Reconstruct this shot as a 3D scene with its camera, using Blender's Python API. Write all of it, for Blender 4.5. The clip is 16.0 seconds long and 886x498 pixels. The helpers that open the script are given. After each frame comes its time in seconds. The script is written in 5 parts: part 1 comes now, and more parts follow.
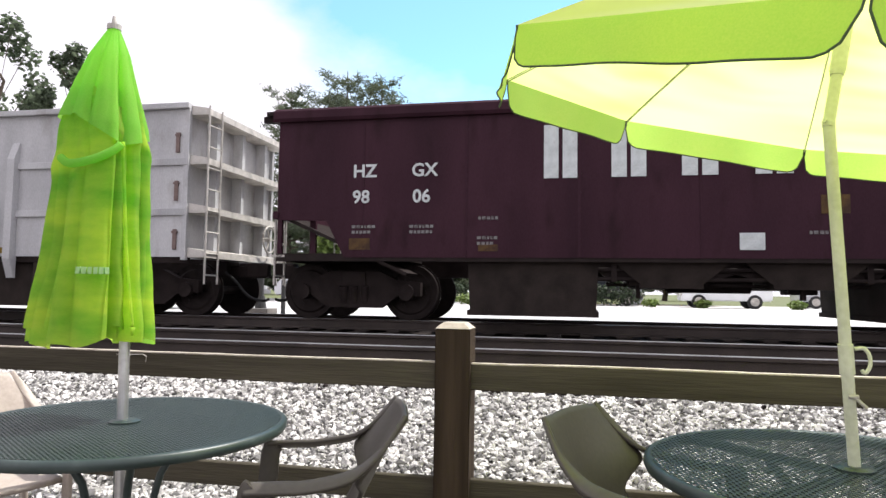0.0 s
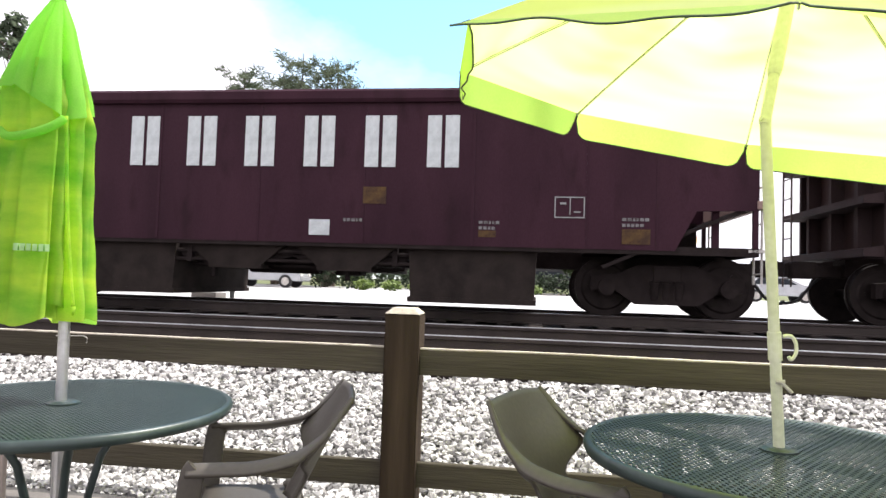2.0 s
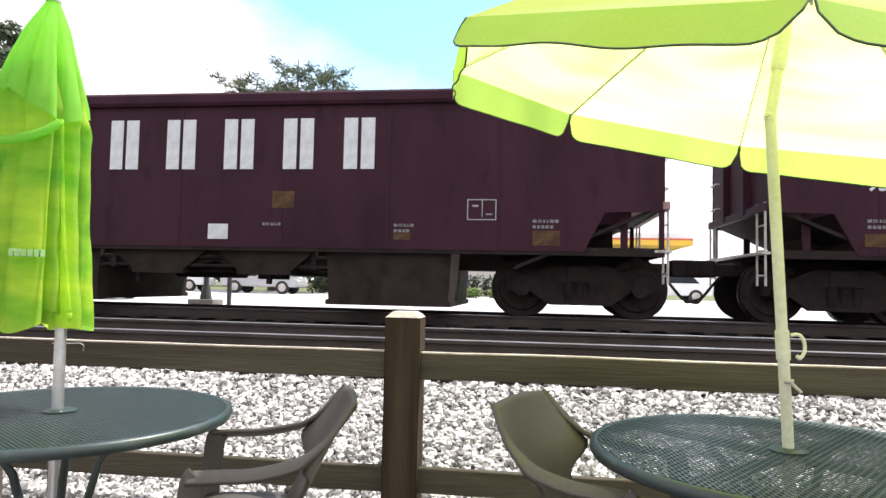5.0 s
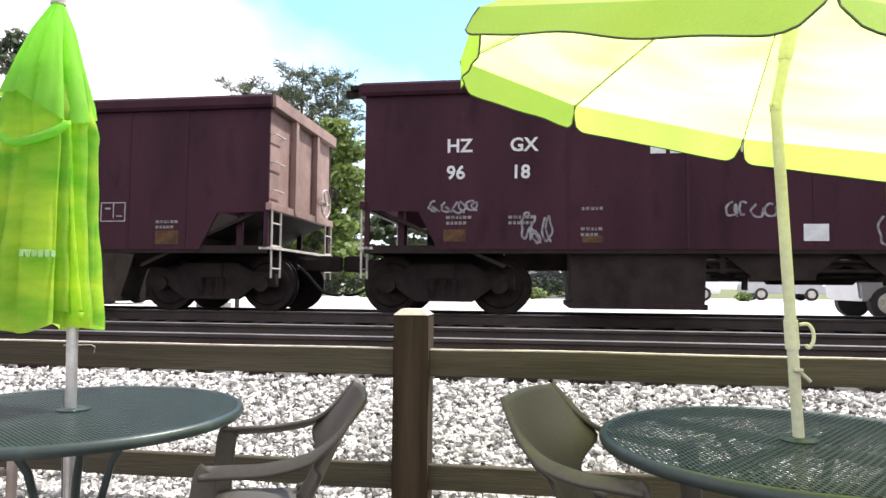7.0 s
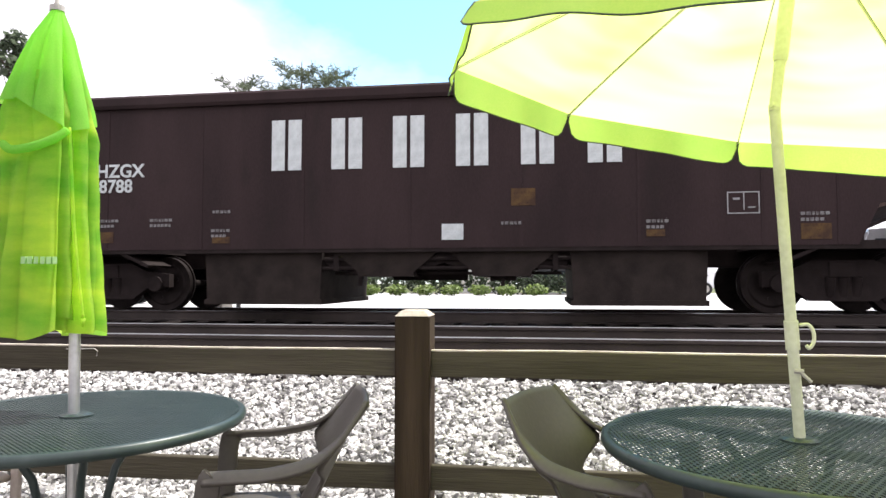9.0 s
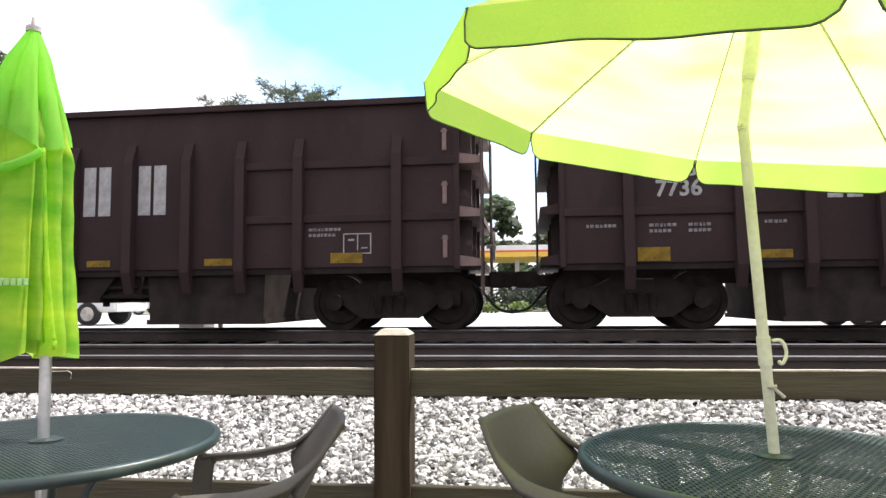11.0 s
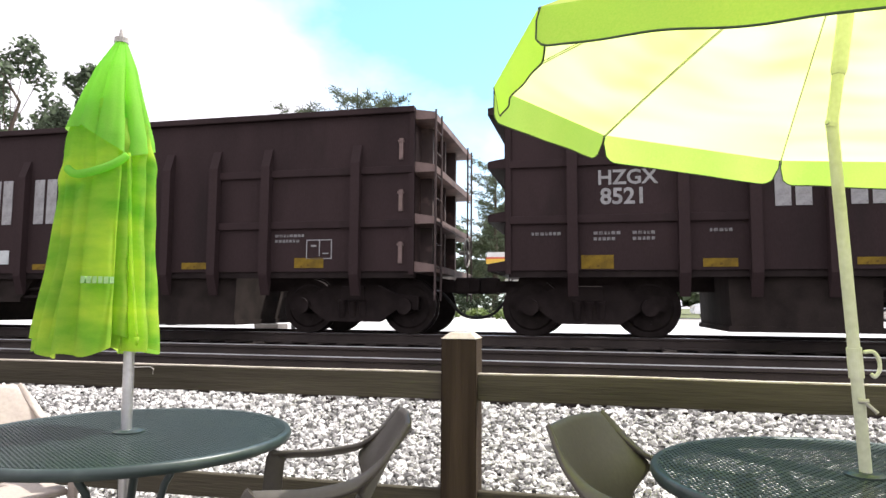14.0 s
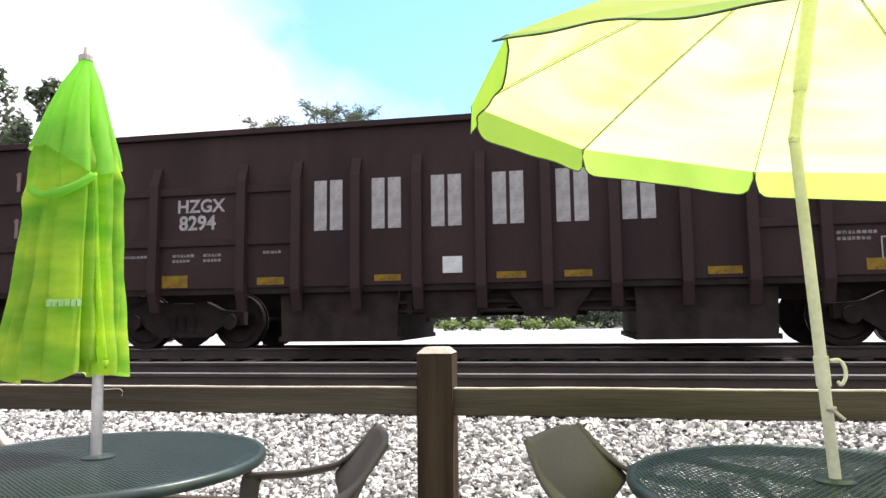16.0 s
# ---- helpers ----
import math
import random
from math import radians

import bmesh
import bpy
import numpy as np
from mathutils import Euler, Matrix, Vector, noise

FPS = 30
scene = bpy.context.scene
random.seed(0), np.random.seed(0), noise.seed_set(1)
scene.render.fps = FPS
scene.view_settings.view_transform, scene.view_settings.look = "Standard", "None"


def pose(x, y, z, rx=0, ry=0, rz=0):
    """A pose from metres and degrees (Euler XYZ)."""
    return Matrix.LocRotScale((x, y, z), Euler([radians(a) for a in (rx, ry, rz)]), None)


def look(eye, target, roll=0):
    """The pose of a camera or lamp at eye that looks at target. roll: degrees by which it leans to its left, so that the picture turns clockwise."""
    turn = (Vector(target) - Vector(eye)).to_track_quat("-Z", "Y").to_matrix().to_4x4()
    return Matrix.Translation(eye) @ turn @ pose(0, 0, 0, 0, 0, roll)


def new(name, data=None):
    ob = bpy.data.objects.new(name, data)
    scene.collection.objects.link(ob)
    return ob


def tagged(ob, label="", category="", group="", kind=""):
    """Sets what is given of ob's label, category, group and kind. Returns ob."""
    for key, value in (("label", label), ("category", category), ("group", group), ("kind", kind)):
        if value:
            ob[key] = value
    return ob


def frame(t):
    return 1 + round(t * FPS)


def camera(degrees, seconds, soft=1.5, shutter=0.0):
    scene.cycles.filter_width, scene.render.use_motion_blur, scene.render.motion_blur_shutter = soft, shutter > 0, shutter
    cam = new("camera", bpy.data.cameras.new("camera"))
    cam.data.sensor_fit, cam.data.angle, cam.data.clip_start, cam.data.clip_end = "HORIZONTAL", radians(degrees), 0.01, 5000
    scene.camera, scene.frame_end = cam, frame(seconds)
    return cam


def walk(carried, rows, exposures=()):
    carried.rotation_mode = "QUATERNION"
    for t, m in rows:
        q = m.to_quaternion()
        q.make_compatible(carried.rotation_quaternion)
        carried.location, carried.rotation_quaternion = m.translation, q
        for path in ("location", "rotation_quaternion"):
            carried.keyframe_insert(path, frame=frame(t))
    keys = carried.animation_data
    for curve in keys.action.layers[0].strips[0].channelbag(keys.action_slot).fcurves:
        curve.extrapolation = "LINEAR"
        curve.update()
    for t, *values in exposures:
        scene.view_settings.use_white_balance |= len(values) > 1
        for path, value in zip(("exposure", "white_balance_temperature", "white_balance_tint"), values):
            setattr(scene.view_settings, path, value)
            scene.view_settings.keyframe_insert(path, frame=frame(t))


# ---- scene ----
cam = camera(67.0, 16.0)
PATH = [
    (0, (0.006, 0.0, 1.231), (-0.41, 1.952, 1.358), 0.8),
    (0.5, (0.014, 0.01, 1.229), (-0.382, 1.967, 1.347), 1.2),
    (1, (0.007, 0.005, 1.223), (-0.327, 1.973, 1.333), 1.0),
    (1.5, (0.016, 0.007, 1.219), (-0.275, 1.984, 1.318), 1.1),
    (2, (0.023, -0.017, 1.22), (-0.257, 1.962, 1.314), 1.8),
    (2.5, (0.018, -0.027, 1.227), (-0.289, 1.947, 1.33), 1.9),
    (3, (0.017, -0.004, 1.214), (-0.293, 1.969, 1.319), 1.7),
    (3.5, (0.015, 0.009, 1.217), (-0.266, 1.986, 1.314), 1.4),
    (4, (0.0, 0.013, 1.213), (-0.264, 1.992, 1.327), 1.4),
    (6.5, (0.003, 0.003, 1.206), (-0.286, 1.98, 1.306), 0.7),
    (7, (-0.001, 0.0, 1.188), (-0.29, 1.976, 1.3), 0.5),
    (7.5, (-0.007, -0.007, 1.185), (-0.291, 1.97, 1.302), 0.4),
    (8, (-0.003, -0.006, 1.209), (-0.292, 1.97, 1.31), 0.1),
    (10.5, (0.008, -0.003, 1.208), (-0.281, 1.971, 1.336), -0.1),
    (11, (0.032, -0.001, 1.211), (-0.214, 1.978, 1.367), -0.5),
    (11.5, (0.006, -0.017, 1.217), (-0.201, 1.964, 1.401), -0.6),
    (12, (0.007, -0.012, 1.203), (-0.21, 1.964, 1.416), 0.1),
    (12.5, (0.012, 0.011, 1.226), (-0.36, 1.964, 1.443), 0.2),
    (13, (-0.012, 0.037, 1.213), (-0.433, 1.98, 1.428), 0.9),
    (13.5, (0.0, 0.036, 1.212), (-0.437, 1.981, 1.384), 0.7),
    (14, (0.032, 0.016, 1.203), (-0.415, 1.957, 1.375), 0.4),
    (14.5, (0.015, 0.01, 1.222), (-0.431, 1.953, 1.391), -0.4),
    (15, (0.034, 0.016, 1.236), (-0.414, 1.958, 1.407), -0.9),
    (15.5, (0.029, 0.008, 1.224), (-0.38, 1.956, 1.418), -0.7),
    (16, (0.024, 0.006, 1.218), (-0.34, 1.962, 1.425), -0.7),
]
walk(cam, [(t, look(eye, target, roll)) for t, eye, target, roll in PATH],
     exposures=[(0, 0.40), (0.5, 0.53), (1, 0.64), (1.5, 0.72), (3.5, 0.73), (6.5, 0.74), (8, 0.74), (10.5, 0.65), (11.5, 0.58), (12, 0.45), (12.5, 0.31), (13, 0.41), (13.5, 0.54), (14.5, 0.68), (15.5, 0.62), (16, 0.63)])

# ---- light and sky ----
SUN_AZ, SUN_EL = 40.0, 58.0          # degrees: from +x towards +y, and above the ground
world = bpy.data.worlds.new("sky")
scene.world = world
world.use_nodes = True
wn, wl = world.node_tree.nodes, world.node_tree.links
wn.clear()
w_out = wn.new("ShaderNodeOutputWorld")
sky = wn.new("ShaderNodeTexSky")
sky.sky_type, sky.sun_disc = "NISHITA", False
sky.sun_elevation, sky.sun_rotation = radians(SUN_EL), radians(90 - SUN_AZ)
sky.air_density, sky.dust_density, sky.ozone_density = 1.0, 0.3, 2.5
bg = wn.new("ShaderNodeBackground")
bg.inputs["Strength"].default_value = 0.15
# broken white cloud, soft towards the horizon
tc = wn.new("ShaderNodeTexCoord")
mp = wn.new("ShaderNodeMapping")
mp.inputs["Scale"].default_value = (1.0, 1.0, 1.7)
mp.inputs["Location"].default_value = (0.35, 0.1, 0.2)
nz = wn.new("ShaderNodeTexNoise")
nz.inputs["Scale"].default_value, nz.inputs["Detail"].default_value, nz.inputs["Roughness"].default_value = 1.9, 9.0, 0.55
gap = wn.new("ShaderNodeVectorMath")          # how far a direction lies from the clear part of the sky
gap.operation = "DISTANCE"
gap.inputs[1].default_value = (-0.12, 0.86, 0.49)
away = wn.new("ShaderNodeMapRange")
away.inputs["From Min"].default_value, away.inputs["From Max"].default_value = 0.05, 0.55
away.inputs["To Min"].default_value, away.inputs["To Max"].default_value = -0.30, 0.22
add = wn.new("ShaderNodeMath")
add.operation = "ADD"
ramp = wn.new("ShaderNodeValToRGB")
ramp.color_ramp.elements[0].color = (0.10, 0.10, 0.10, 1)      # thin haze in the clear part
ramp.color_ramp.elements[0].position, ramp.color_ramp.elements[1].position = 0.36, 0.62
mix = wn.new("ShaderNodeMix")
mix.data_type = "RGBA"
mix.inputs["B"].default_value = (6.2, 5.95, 6.5, 1)
wl.new(tc.outputs["Generated"], mp.inputs["Vector"])
wl.new(mp.outputs["Vector"], nz.inputs["Vector"])
wl.new(tc.outputs["Generated"], gap.inputs[0])
wl.new(gap.outputs["Value"], away.inputs["Value"])
wl.new(nz.outputs["Fac"], add.inputs[0])
wl.new(away.outputs["Result"], add.inputs[1])
wl.new(add.outputs[0], ramp.inputs["Fac"])
wl.new(ramp.outputs["Color"], mix.inputs["Factor"])
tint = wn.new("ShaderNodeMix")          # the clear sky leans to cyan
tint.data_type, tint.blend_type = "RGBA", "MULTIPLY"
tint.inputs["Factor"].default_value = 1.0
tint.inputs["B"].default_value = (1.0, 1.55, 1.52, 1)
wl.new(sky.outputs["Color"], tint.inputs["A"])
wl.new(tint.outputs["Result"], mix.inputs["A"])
wl.new(mix.outputs["Result"], bg.inputs["Color"])
wl.new(bg.outputs["Background"], w_out.inputs["Surface"])

sun = new("sun", bpy.data.lights.new("sun", "SUN"))
sun.data.energy, sun.data.angle, sun.data.color = 5.0, radians(0.6), (1.0, 0.97, 0.93)
az, el = radians(SUN_AZ), radians(SUN_EL)
SUN_DIR = Vector((math.cos(az) * math.cos(el), math.sin(az) * math.cos(el), math.sin(el)))
sun.rotation_euler = SUN_DIR.to_track_quat("Z", "Y").to_euler()
sun.location = (30, 5, 40)


# ---- materials ----
def material(name, base, second=None, scale=8.0, rough=0.7, metal=0.0, bump=0.15, bump_scale=60.0, spots=0.0, spot_colour=(0.05, 0.04, 0.03),
             random_tint=0.0, transmit=0.0, stretch=(1, 1, 1)):
    """A surface of two tones in soft patches, fine grain, a few stains and relief. transmit: how much light cloth or leaves let through."""
    m = bpy.data.materials.new(name)
    m.use_nodes = True
    n, l = m.node_tree.nodes, m.node_tree.links
    b = n["Principled BSDF"]
    out = n["Material Output"]
    b.inputs["Roughness"].default_value, b.inputs["Metallic"].default_value = rough, metal
    co = n.new("ShaderNodeTexCoord")
    ma = n.new("ShaderNodeMapping")
    ma.inputs["Scale"].default_value = stretch
    l.new(co.outputs["Object"], ma.inputs["Vector"])
    patch = n.new("ShaderNodeTexNoise")
    patch.inputs["Scale"].default_value, patch.inputs["Detail"].default_value = scale, 6.0
    grain = n.new("ShaderNodeTexNoise")
    grain.inputs["Scale"].default_value, grain.inputs["Detail"].default_value = bump_scale, 4.0
    l.new(ma.outputs["Vector"], patch.inputs["Vector"])
    l.new(ma.outputs["Vector"], grain.inputs["Vector"])
    second = second or tuple(c * 0.72 for c in base)
    mx = n.new("ShaderNodeMix")
    mx.data_type = "RGBA"
    mx.inputs["A"].default_value, mx.inputs["B"].default_value = (*base, 1), (*second, 1)
    rp = n.new("ShaderNodeMapRange")
    rp.inputs["From Min"].default_value, rp.inputs["From Max"].default_value = 0.38, 0.66
    l.new(patch.outputs["Fac"], rp.inputs["Value"])
    l.new(rp.outputs["Result"], mx.inputs["Factor"])
    colour = mx.outputs["Result"]
    gr = n.new("ShaderNodeMix")
    gr.data_type, gr.blend_type = "RGBA", "OVERLAY"
    gr.inputs["Factor"].default_value = 0.25
    l.new(colour, gr.inputs["A"])
    l.new(grain.outputs["Fac"], gr.inputs["B"])
    colour = gr.outputs["Result"]
    if spots:
        st = n.new("ShaderNodeTexNoise")
        st.inputs["Scale"].default_value, st.inputs["Detail"].default_value = scale * 2.7, 8.0
        l.new(ma.outputs["Vector"], st.inputs["Vector"])
        sr = n.new("ShaderNodeMapRange")
        sr.inputs["From Min"].default_value, sr.inputs["From Max"].default_value = 0.56, 0.72
        sr.inputs["To Max"].default_value = spots
        l.new(st.outputs["Fac"], sr.inputs["Value"])
        sm = n.new("ShaderNodeMix")
        sm.data_type = "RGBA"
        sm.inputs["B"].default_value = (*spot_colour, 1)
        l.new(colour, sm.inputs["A"])
        l.new(sr.outputs["Result"], sm.inputs["Factor"])
        colour = sm.outputs["Result"]
    if random_tint:
        oi = n.new("ShaderNodeNewGeometry")
        hv = n.new("ShaderNodeHueSaturation")
        vr = n.new("ShaderNodeMapRange")
        vr.inputs["To Min"].default_value, vr.inputs["To Max"].default_value = 1 - random_tint, 1 + random_tint
        l.new(oi.outputs["Random Per Island"], vr.inputs["Value"])
        l.new(vr.outputs["Result"], hv.inputs["Value"])
        l.new(colour, hv.inputs["Color"])
        colour = hv.outputs["Color"]
    l.new(colour, b.inputs["Base Color"])
    if bump:
        bp = n.new("ShaderNodeBump")
        bp.inputs["Strength"].default_value, bp.inputs["Distance"].default_value = bump, 0.01
        l.new(grain.outputs["Fac"], bp.inputs["Height"])
        l.new(bp.outputs["Normal"], b.inputs["Normal"])
    if transmit:
        tr = n.new("ShaderNodeBsdfTranslucent")
        l.new(colour, tr.inputs["Color"])
        ms = n.new("ShaderNodeMixShader")
        ms.inputs["Fac"].default_value = transmit
        l.new(b.outputs["BSDF"], ms.inputs[1])
        l.new(tr.outputs["BSDF"], ms.inputs[2])
        l.new(ms.outputs["Shader"], out.inputs["Surface"])
    return m


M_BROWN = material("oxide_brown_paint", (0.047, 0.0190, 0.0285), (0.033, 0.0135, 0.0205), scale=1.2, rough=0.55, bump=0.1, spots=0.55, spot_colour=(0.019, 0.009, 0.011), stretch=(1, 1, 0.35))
M_BROWN_B = material("dull_brown_paint", (0.043, 0.0285, 0.0290), (0.030, 0.0205, 0.0210), scale=1.0, rough=0.7, bump=0.15, spots=0.5, spot_colour=(0.024, 0.019, 0.018), stretch=(1, 1, 0.3))
M_GREY_CAR = material("weathered_silver_paint", (0.52, 0.52, 0.53), (0.36, 0.36, 0.37), scale=1.1, rough=0.6, bump=0.15, spots=0.5, spot_colour=(0.22, 0.19, 0.17), stretch=(1, 1, 0.35))
# three lighter copies of the car paint, for sun on the +x ends
M_SALMON = material("sunlit_end_paint", (0.30, 0.20, 0.175), (0.21, 0.135, 0.115), scale=2.0, rough=0.7, spots=0.4, spot_colour=(0.10, 0.06, 0.05))
M_DULLEND = material("dull_lit_end_paint", (0.075, 0.052, 0.048), (0.045, 0.031, 0.029), scale=2.0, rough=0.75, spots=0.5, spot_colour=(0.20, 0.14, 0.12))
M_BEAM = material("sunlit_beam_paint", (0.21, 0.145, 0.13), (0.11, 0.075, 0.068), scale=3.0, rough=0.7, spots=0.5, spot_colour=(0.05, 0.035, 0.032))
M_UNDER = material("grimy_underframe_steel", (0.030, 0.0235, 0.0225), (0.020, 0.0155, 0.0150), scale=4.0, rough=0.75, bump=0.3, spots=0.3, spot_colour=(0.022, 0.015, 0.011))
M_DOORBOX = material("dusty_hopper_steel", (0.036, 0.0285, 0.0255), (0.022, 0.0175, 0.0160), scale=3.0, rough=0.8, bump=0.3)
M_WHEEL = material("wheel_steel", (0.026, 0.0205, 0.0195), (0.017, 0.0135, 0.0125), scale=6.0, rough=0.55, metal=0.6)
M_WHITE = material("white_lettering", (0.62, 0.66, 0.66), (0.50, 0.54, 0.54), scale=6.0, rough=0.6, bump=0.05, spots=0.25, spot_colour=(0.30, 0.28, 0.27))
M_WORN = material("worn_white_lettering", (0.36, 0.36, 0.36), (0.26, 0.26, 0.26), scale=6.0, rough=0.7, bump=0.05, spots=0.4, spot_colour=(0.10, 0.08, 0.08))
M_CHALK = material("faded_spray_paint", (0.30, 0.30, 0.33), (0.12, 0.11, 0.12), scale=9.0, rough=0.7, bump=0.05, spots=0.6, spot_colour=(0.03, 0.02, 0.02))
M_FINEPRINT = material("worn_stencil_paint", (0.24, 0.235, 0.235), (0.10, 0.09, 0.09), scale=14.0, rough=0.7, bump=0.05, spots=0.5, spot_colour=(0.05, 0.035, 0.035))
M_YELLOW = material("yellow_stencil", (0.25, 0.165, 0.022), (0.15, 0.10, 0.020), scale=5.0, rough=0.7, spots=0.6, spot_colour=(0.05, 0.025, 0.02))
M_YELLOW_OLD = material("sooted_yellow_stencil", (0.115, 0.070, 0.030), (0.060, 0.036, 0.026), scale=5.0, rough=0.75, spots=0.6, spot_colour=(0.04, 0.02, 0.022))
M_PALE = material("pale_rail_steel", (0.55, 0.52, 0.48), (0.35, 0.33, 0.30), scale=5.0, rough=0.5)
M_RAIL = material("rusty_rail", (0.050, 0.037, 0.032), (0.032, 0.024, 0.021), scale=3.0, rough=0.8, bump=0.3)
M_RAILHEAD = material("polished_rail_head", (0.42, 0.42, 0.43), (0.30, 0.30, 0.31), scale=3.0, rough=0.34, metal=0.9, bump=0.03)
M_TIE = material("creosoted_tie", (0.032, 0.026, 0.024), (0.020, 0.016, 0.015), scale=5.0, rough=0.9, bump=0.6, stretch=(1, 0.25, 1))
M_DARKBALLAST = material("oily_track_ballast", (0.030, 0.024, 0.023), (0.016, 0.013, 0.013), scale=9.0, rough=0.95, bump=1.0, bump_scale=35)
# bed beneath the pale chips, darkened to paint the shade between stones
M_GRAVEL = material("gravel_bed_gap_shade", (0.085, 0.08, 0.075), (0.045, 0.042, 0.04), scale=20.0, rough=0.95, bump=1.0, bump_scale=45)
M_STONE = material("pale_limestone_chips", (0.54, 0.525, 0.505), (0.36, 0.35, 0.335), scale=14.0, rough=0.9, bump=0.4, bump_scale=90, random_tint=0.75)
M_DARKSTONE = material("dark_ballast_chips", (0.042, 0.034, 0.032), (0.024, 0.02, 0.019), scale=14.0, rough=0.95, bump=0.4, bump_scale=90, random_tint=0.4)
M_WOOD = material("weathered_fence_wood", (0.078, 0.068, 0.049), (0.046, 0.040, 0.028), scale=3.0, rough=0.85, bump=0.6, bump_scale=22, stretch=(0.25, 4, 4), spots=0.3, spot_colour=(0.05, 0.04, 0.03))
M_POSTWOOD = material("weathered_post_wood", (0.060, 0.042, 0.028), (0.028, 0.019, 0.013), scale=3.0, rough=0.85, bump=0.7, bump_scale=24, stretch=(4, 4, 0.25), spots=0.35, spot_colour=(0.04, 0.03, 0.022))
# paler copy of the fence wood: sun on upward faces put into colour
M_SUNWOOD = material("sunlit_wood_top", (0.50, 0.45, 0.38), (0.36, 0.31, 0.25), scale=10.0, rough=0.85, bump=0.5)
M_TABLE = material("dark_green_coated_steel", (0.025, 0.041, 0.039), (0.019, 0.031, 0.029), scale=3.0, rough=0.40, bump=0.05, spots=0.12, spot_colour=(0.20, 0.24, 0.22))
M_TAUPE = material("taupe_resin", (0.066, 0.057, 0.047), (0.054, 0.046, 0.038), scale=4.0, rough=0.5, bump=0.06)
M_BEIGE = material("sand_resin", (0.42, 0.36, 0.31), (0.36, 0.30, 0.26), scale=4.0, rough=0.5, bump=0.06)
M_ALU = material("brushed_aluminium_pole", (0.62, 0.62, 0.63), (0.5, 0.5, 0.51), scale=8.0, rough=0.3, metal=0.85, bump=0.03)
M_POLE = material("cream_powder_coat", (0.62, 0.63, 0.50), (0.54, 0.55, 0.43), scale=5.0, rough=0.45, bump=0.03)
# yellow patches put sunlight shining through the folds into the cloth's colour
M_LIME = material("lime_polyester_sun_patches", (0.30, 0.62, 0.07), (0.74, 0.86, 0.13), scale=1.15, rough=0.8, bump=0.1, bump_scale=80, transmit=0.74, stretch=(2.4, 2.4, 7.0))
M_LIMECAP = material("lime_flap_cloth", (0.36, 0.74, 0.13), (0.44, 0.78, 0.13), scale=3.0, rough=0.8, bump=0.1, bump_scale=220, transmit=0.72)
# same cloth as the valance, painted paler for the sun shining through
M_LIMETOP = material("lime_canopy_cloth", (0.78, 0.88, 0.34), (0.72, 0.84, 0.27), scale=2.0, rough=0.8, bump=0.08, bump_scale=220, transmit=0.73)
def band_cloth(mat, pale, deep):
    """Uneven bands across each panel: sun and shade on its wrinkles put into the colour."""
    n, l = mat.node_tree.nodes, mat.node_tree.links
    co = n.new("ShaderNodeTexCoord")
    sep = n.new("ShaderNodeSeparateXYZ")
    l.new(co.outputs["Object"], sep.inputs["Vector"])
    flat = n.new("ShaderNodeVectorMath")
    flat.operation = "MULTIPLY"
    flat.inputs[1].default_value = (1, 1, 0)
    l.new(co.outputs["Object"], flat.inputs[0])
    far = n.new("ShaderNodeVectorMath")
    far.operation = "LENGTH"
    l.new(flat.outputs["Vector"], far.inputs[0])
    turn = n.new("ShaderNodeMath")
    turn.operation = "ARCTAN2"
    l.new(sep.outputs["Y"], turn.inputs[0])
    l.new(sep.outputs["X"], turn.inputs[1])
    def step(operation, a, b=None):
        q = n.new("ShaderNodeMath")
        q.operation = operation
        for slot, value in ((0, a), (1, b)):
            if isinstance(value, float):
                q.inputs[slot].default_value = value
            elif value is not None:
                l.new(value, q.inputs[slot])
        return q.outputs[0]
    panel = step("FLOOR", step("DIVIDE", turn.outputs[0], math.pi / 4))
    middle = step("MULTIPLY", step("ADD", panel, 0.5), math.pi / 4)
    reach = step("MULTIPLY", far.outputs["Value"], step("COSINE", step("SUBTRACT", turn.outputs[0], middle)))
    vec = n.new("ShaderNodeCombineXYZ")
    l.new(step("MULTIPLY", reach, 6.5), vec.inputs["X"])
    l.new(step("MULTIPLY", turn.outputs[0], 0.8), vec.inputs["Y"])
    l.new(step("MULTIPLY", panel, 3.7), vec.inputs["Z"])
    nz2 = n.new("ShaderNodeTexNoise")
    nz2.inputs["Scale"].default_value, nz2.inputs["Detail"].default_value = 1.3, 1.0
    l.new(vec.outputs["Vector"], nz2.inputs["Vector"])
    rg = n.new("ShaderNodeMapRange")
    rg.inputs["From Min"].default_value, rg.inputs["From Max"].default_value = 0.36, 0.68
    l.new(nz2.outputs["Fac"], rg.inputs["Value"])
    mx = n.new("ShaderNodeMix")
    mx.data_type = "RGBA"
    mx.inputs["A"].default_value, mx.inputs["B"].default_value = (*pale, 1), (*deep, 1)
    l.new(rg.outputs["Result"], mx.inputs["Factor"])
    for node in n:
        if node.type == "BSDF_PRINCIPLED":
            l.new(mx.outputs["Result"], node.inputs["Base Color"])
        if node.type == "BSDF_TRANSLUCENT":
            l.new(mx.outputs["Result"], node.inputs["Color"])


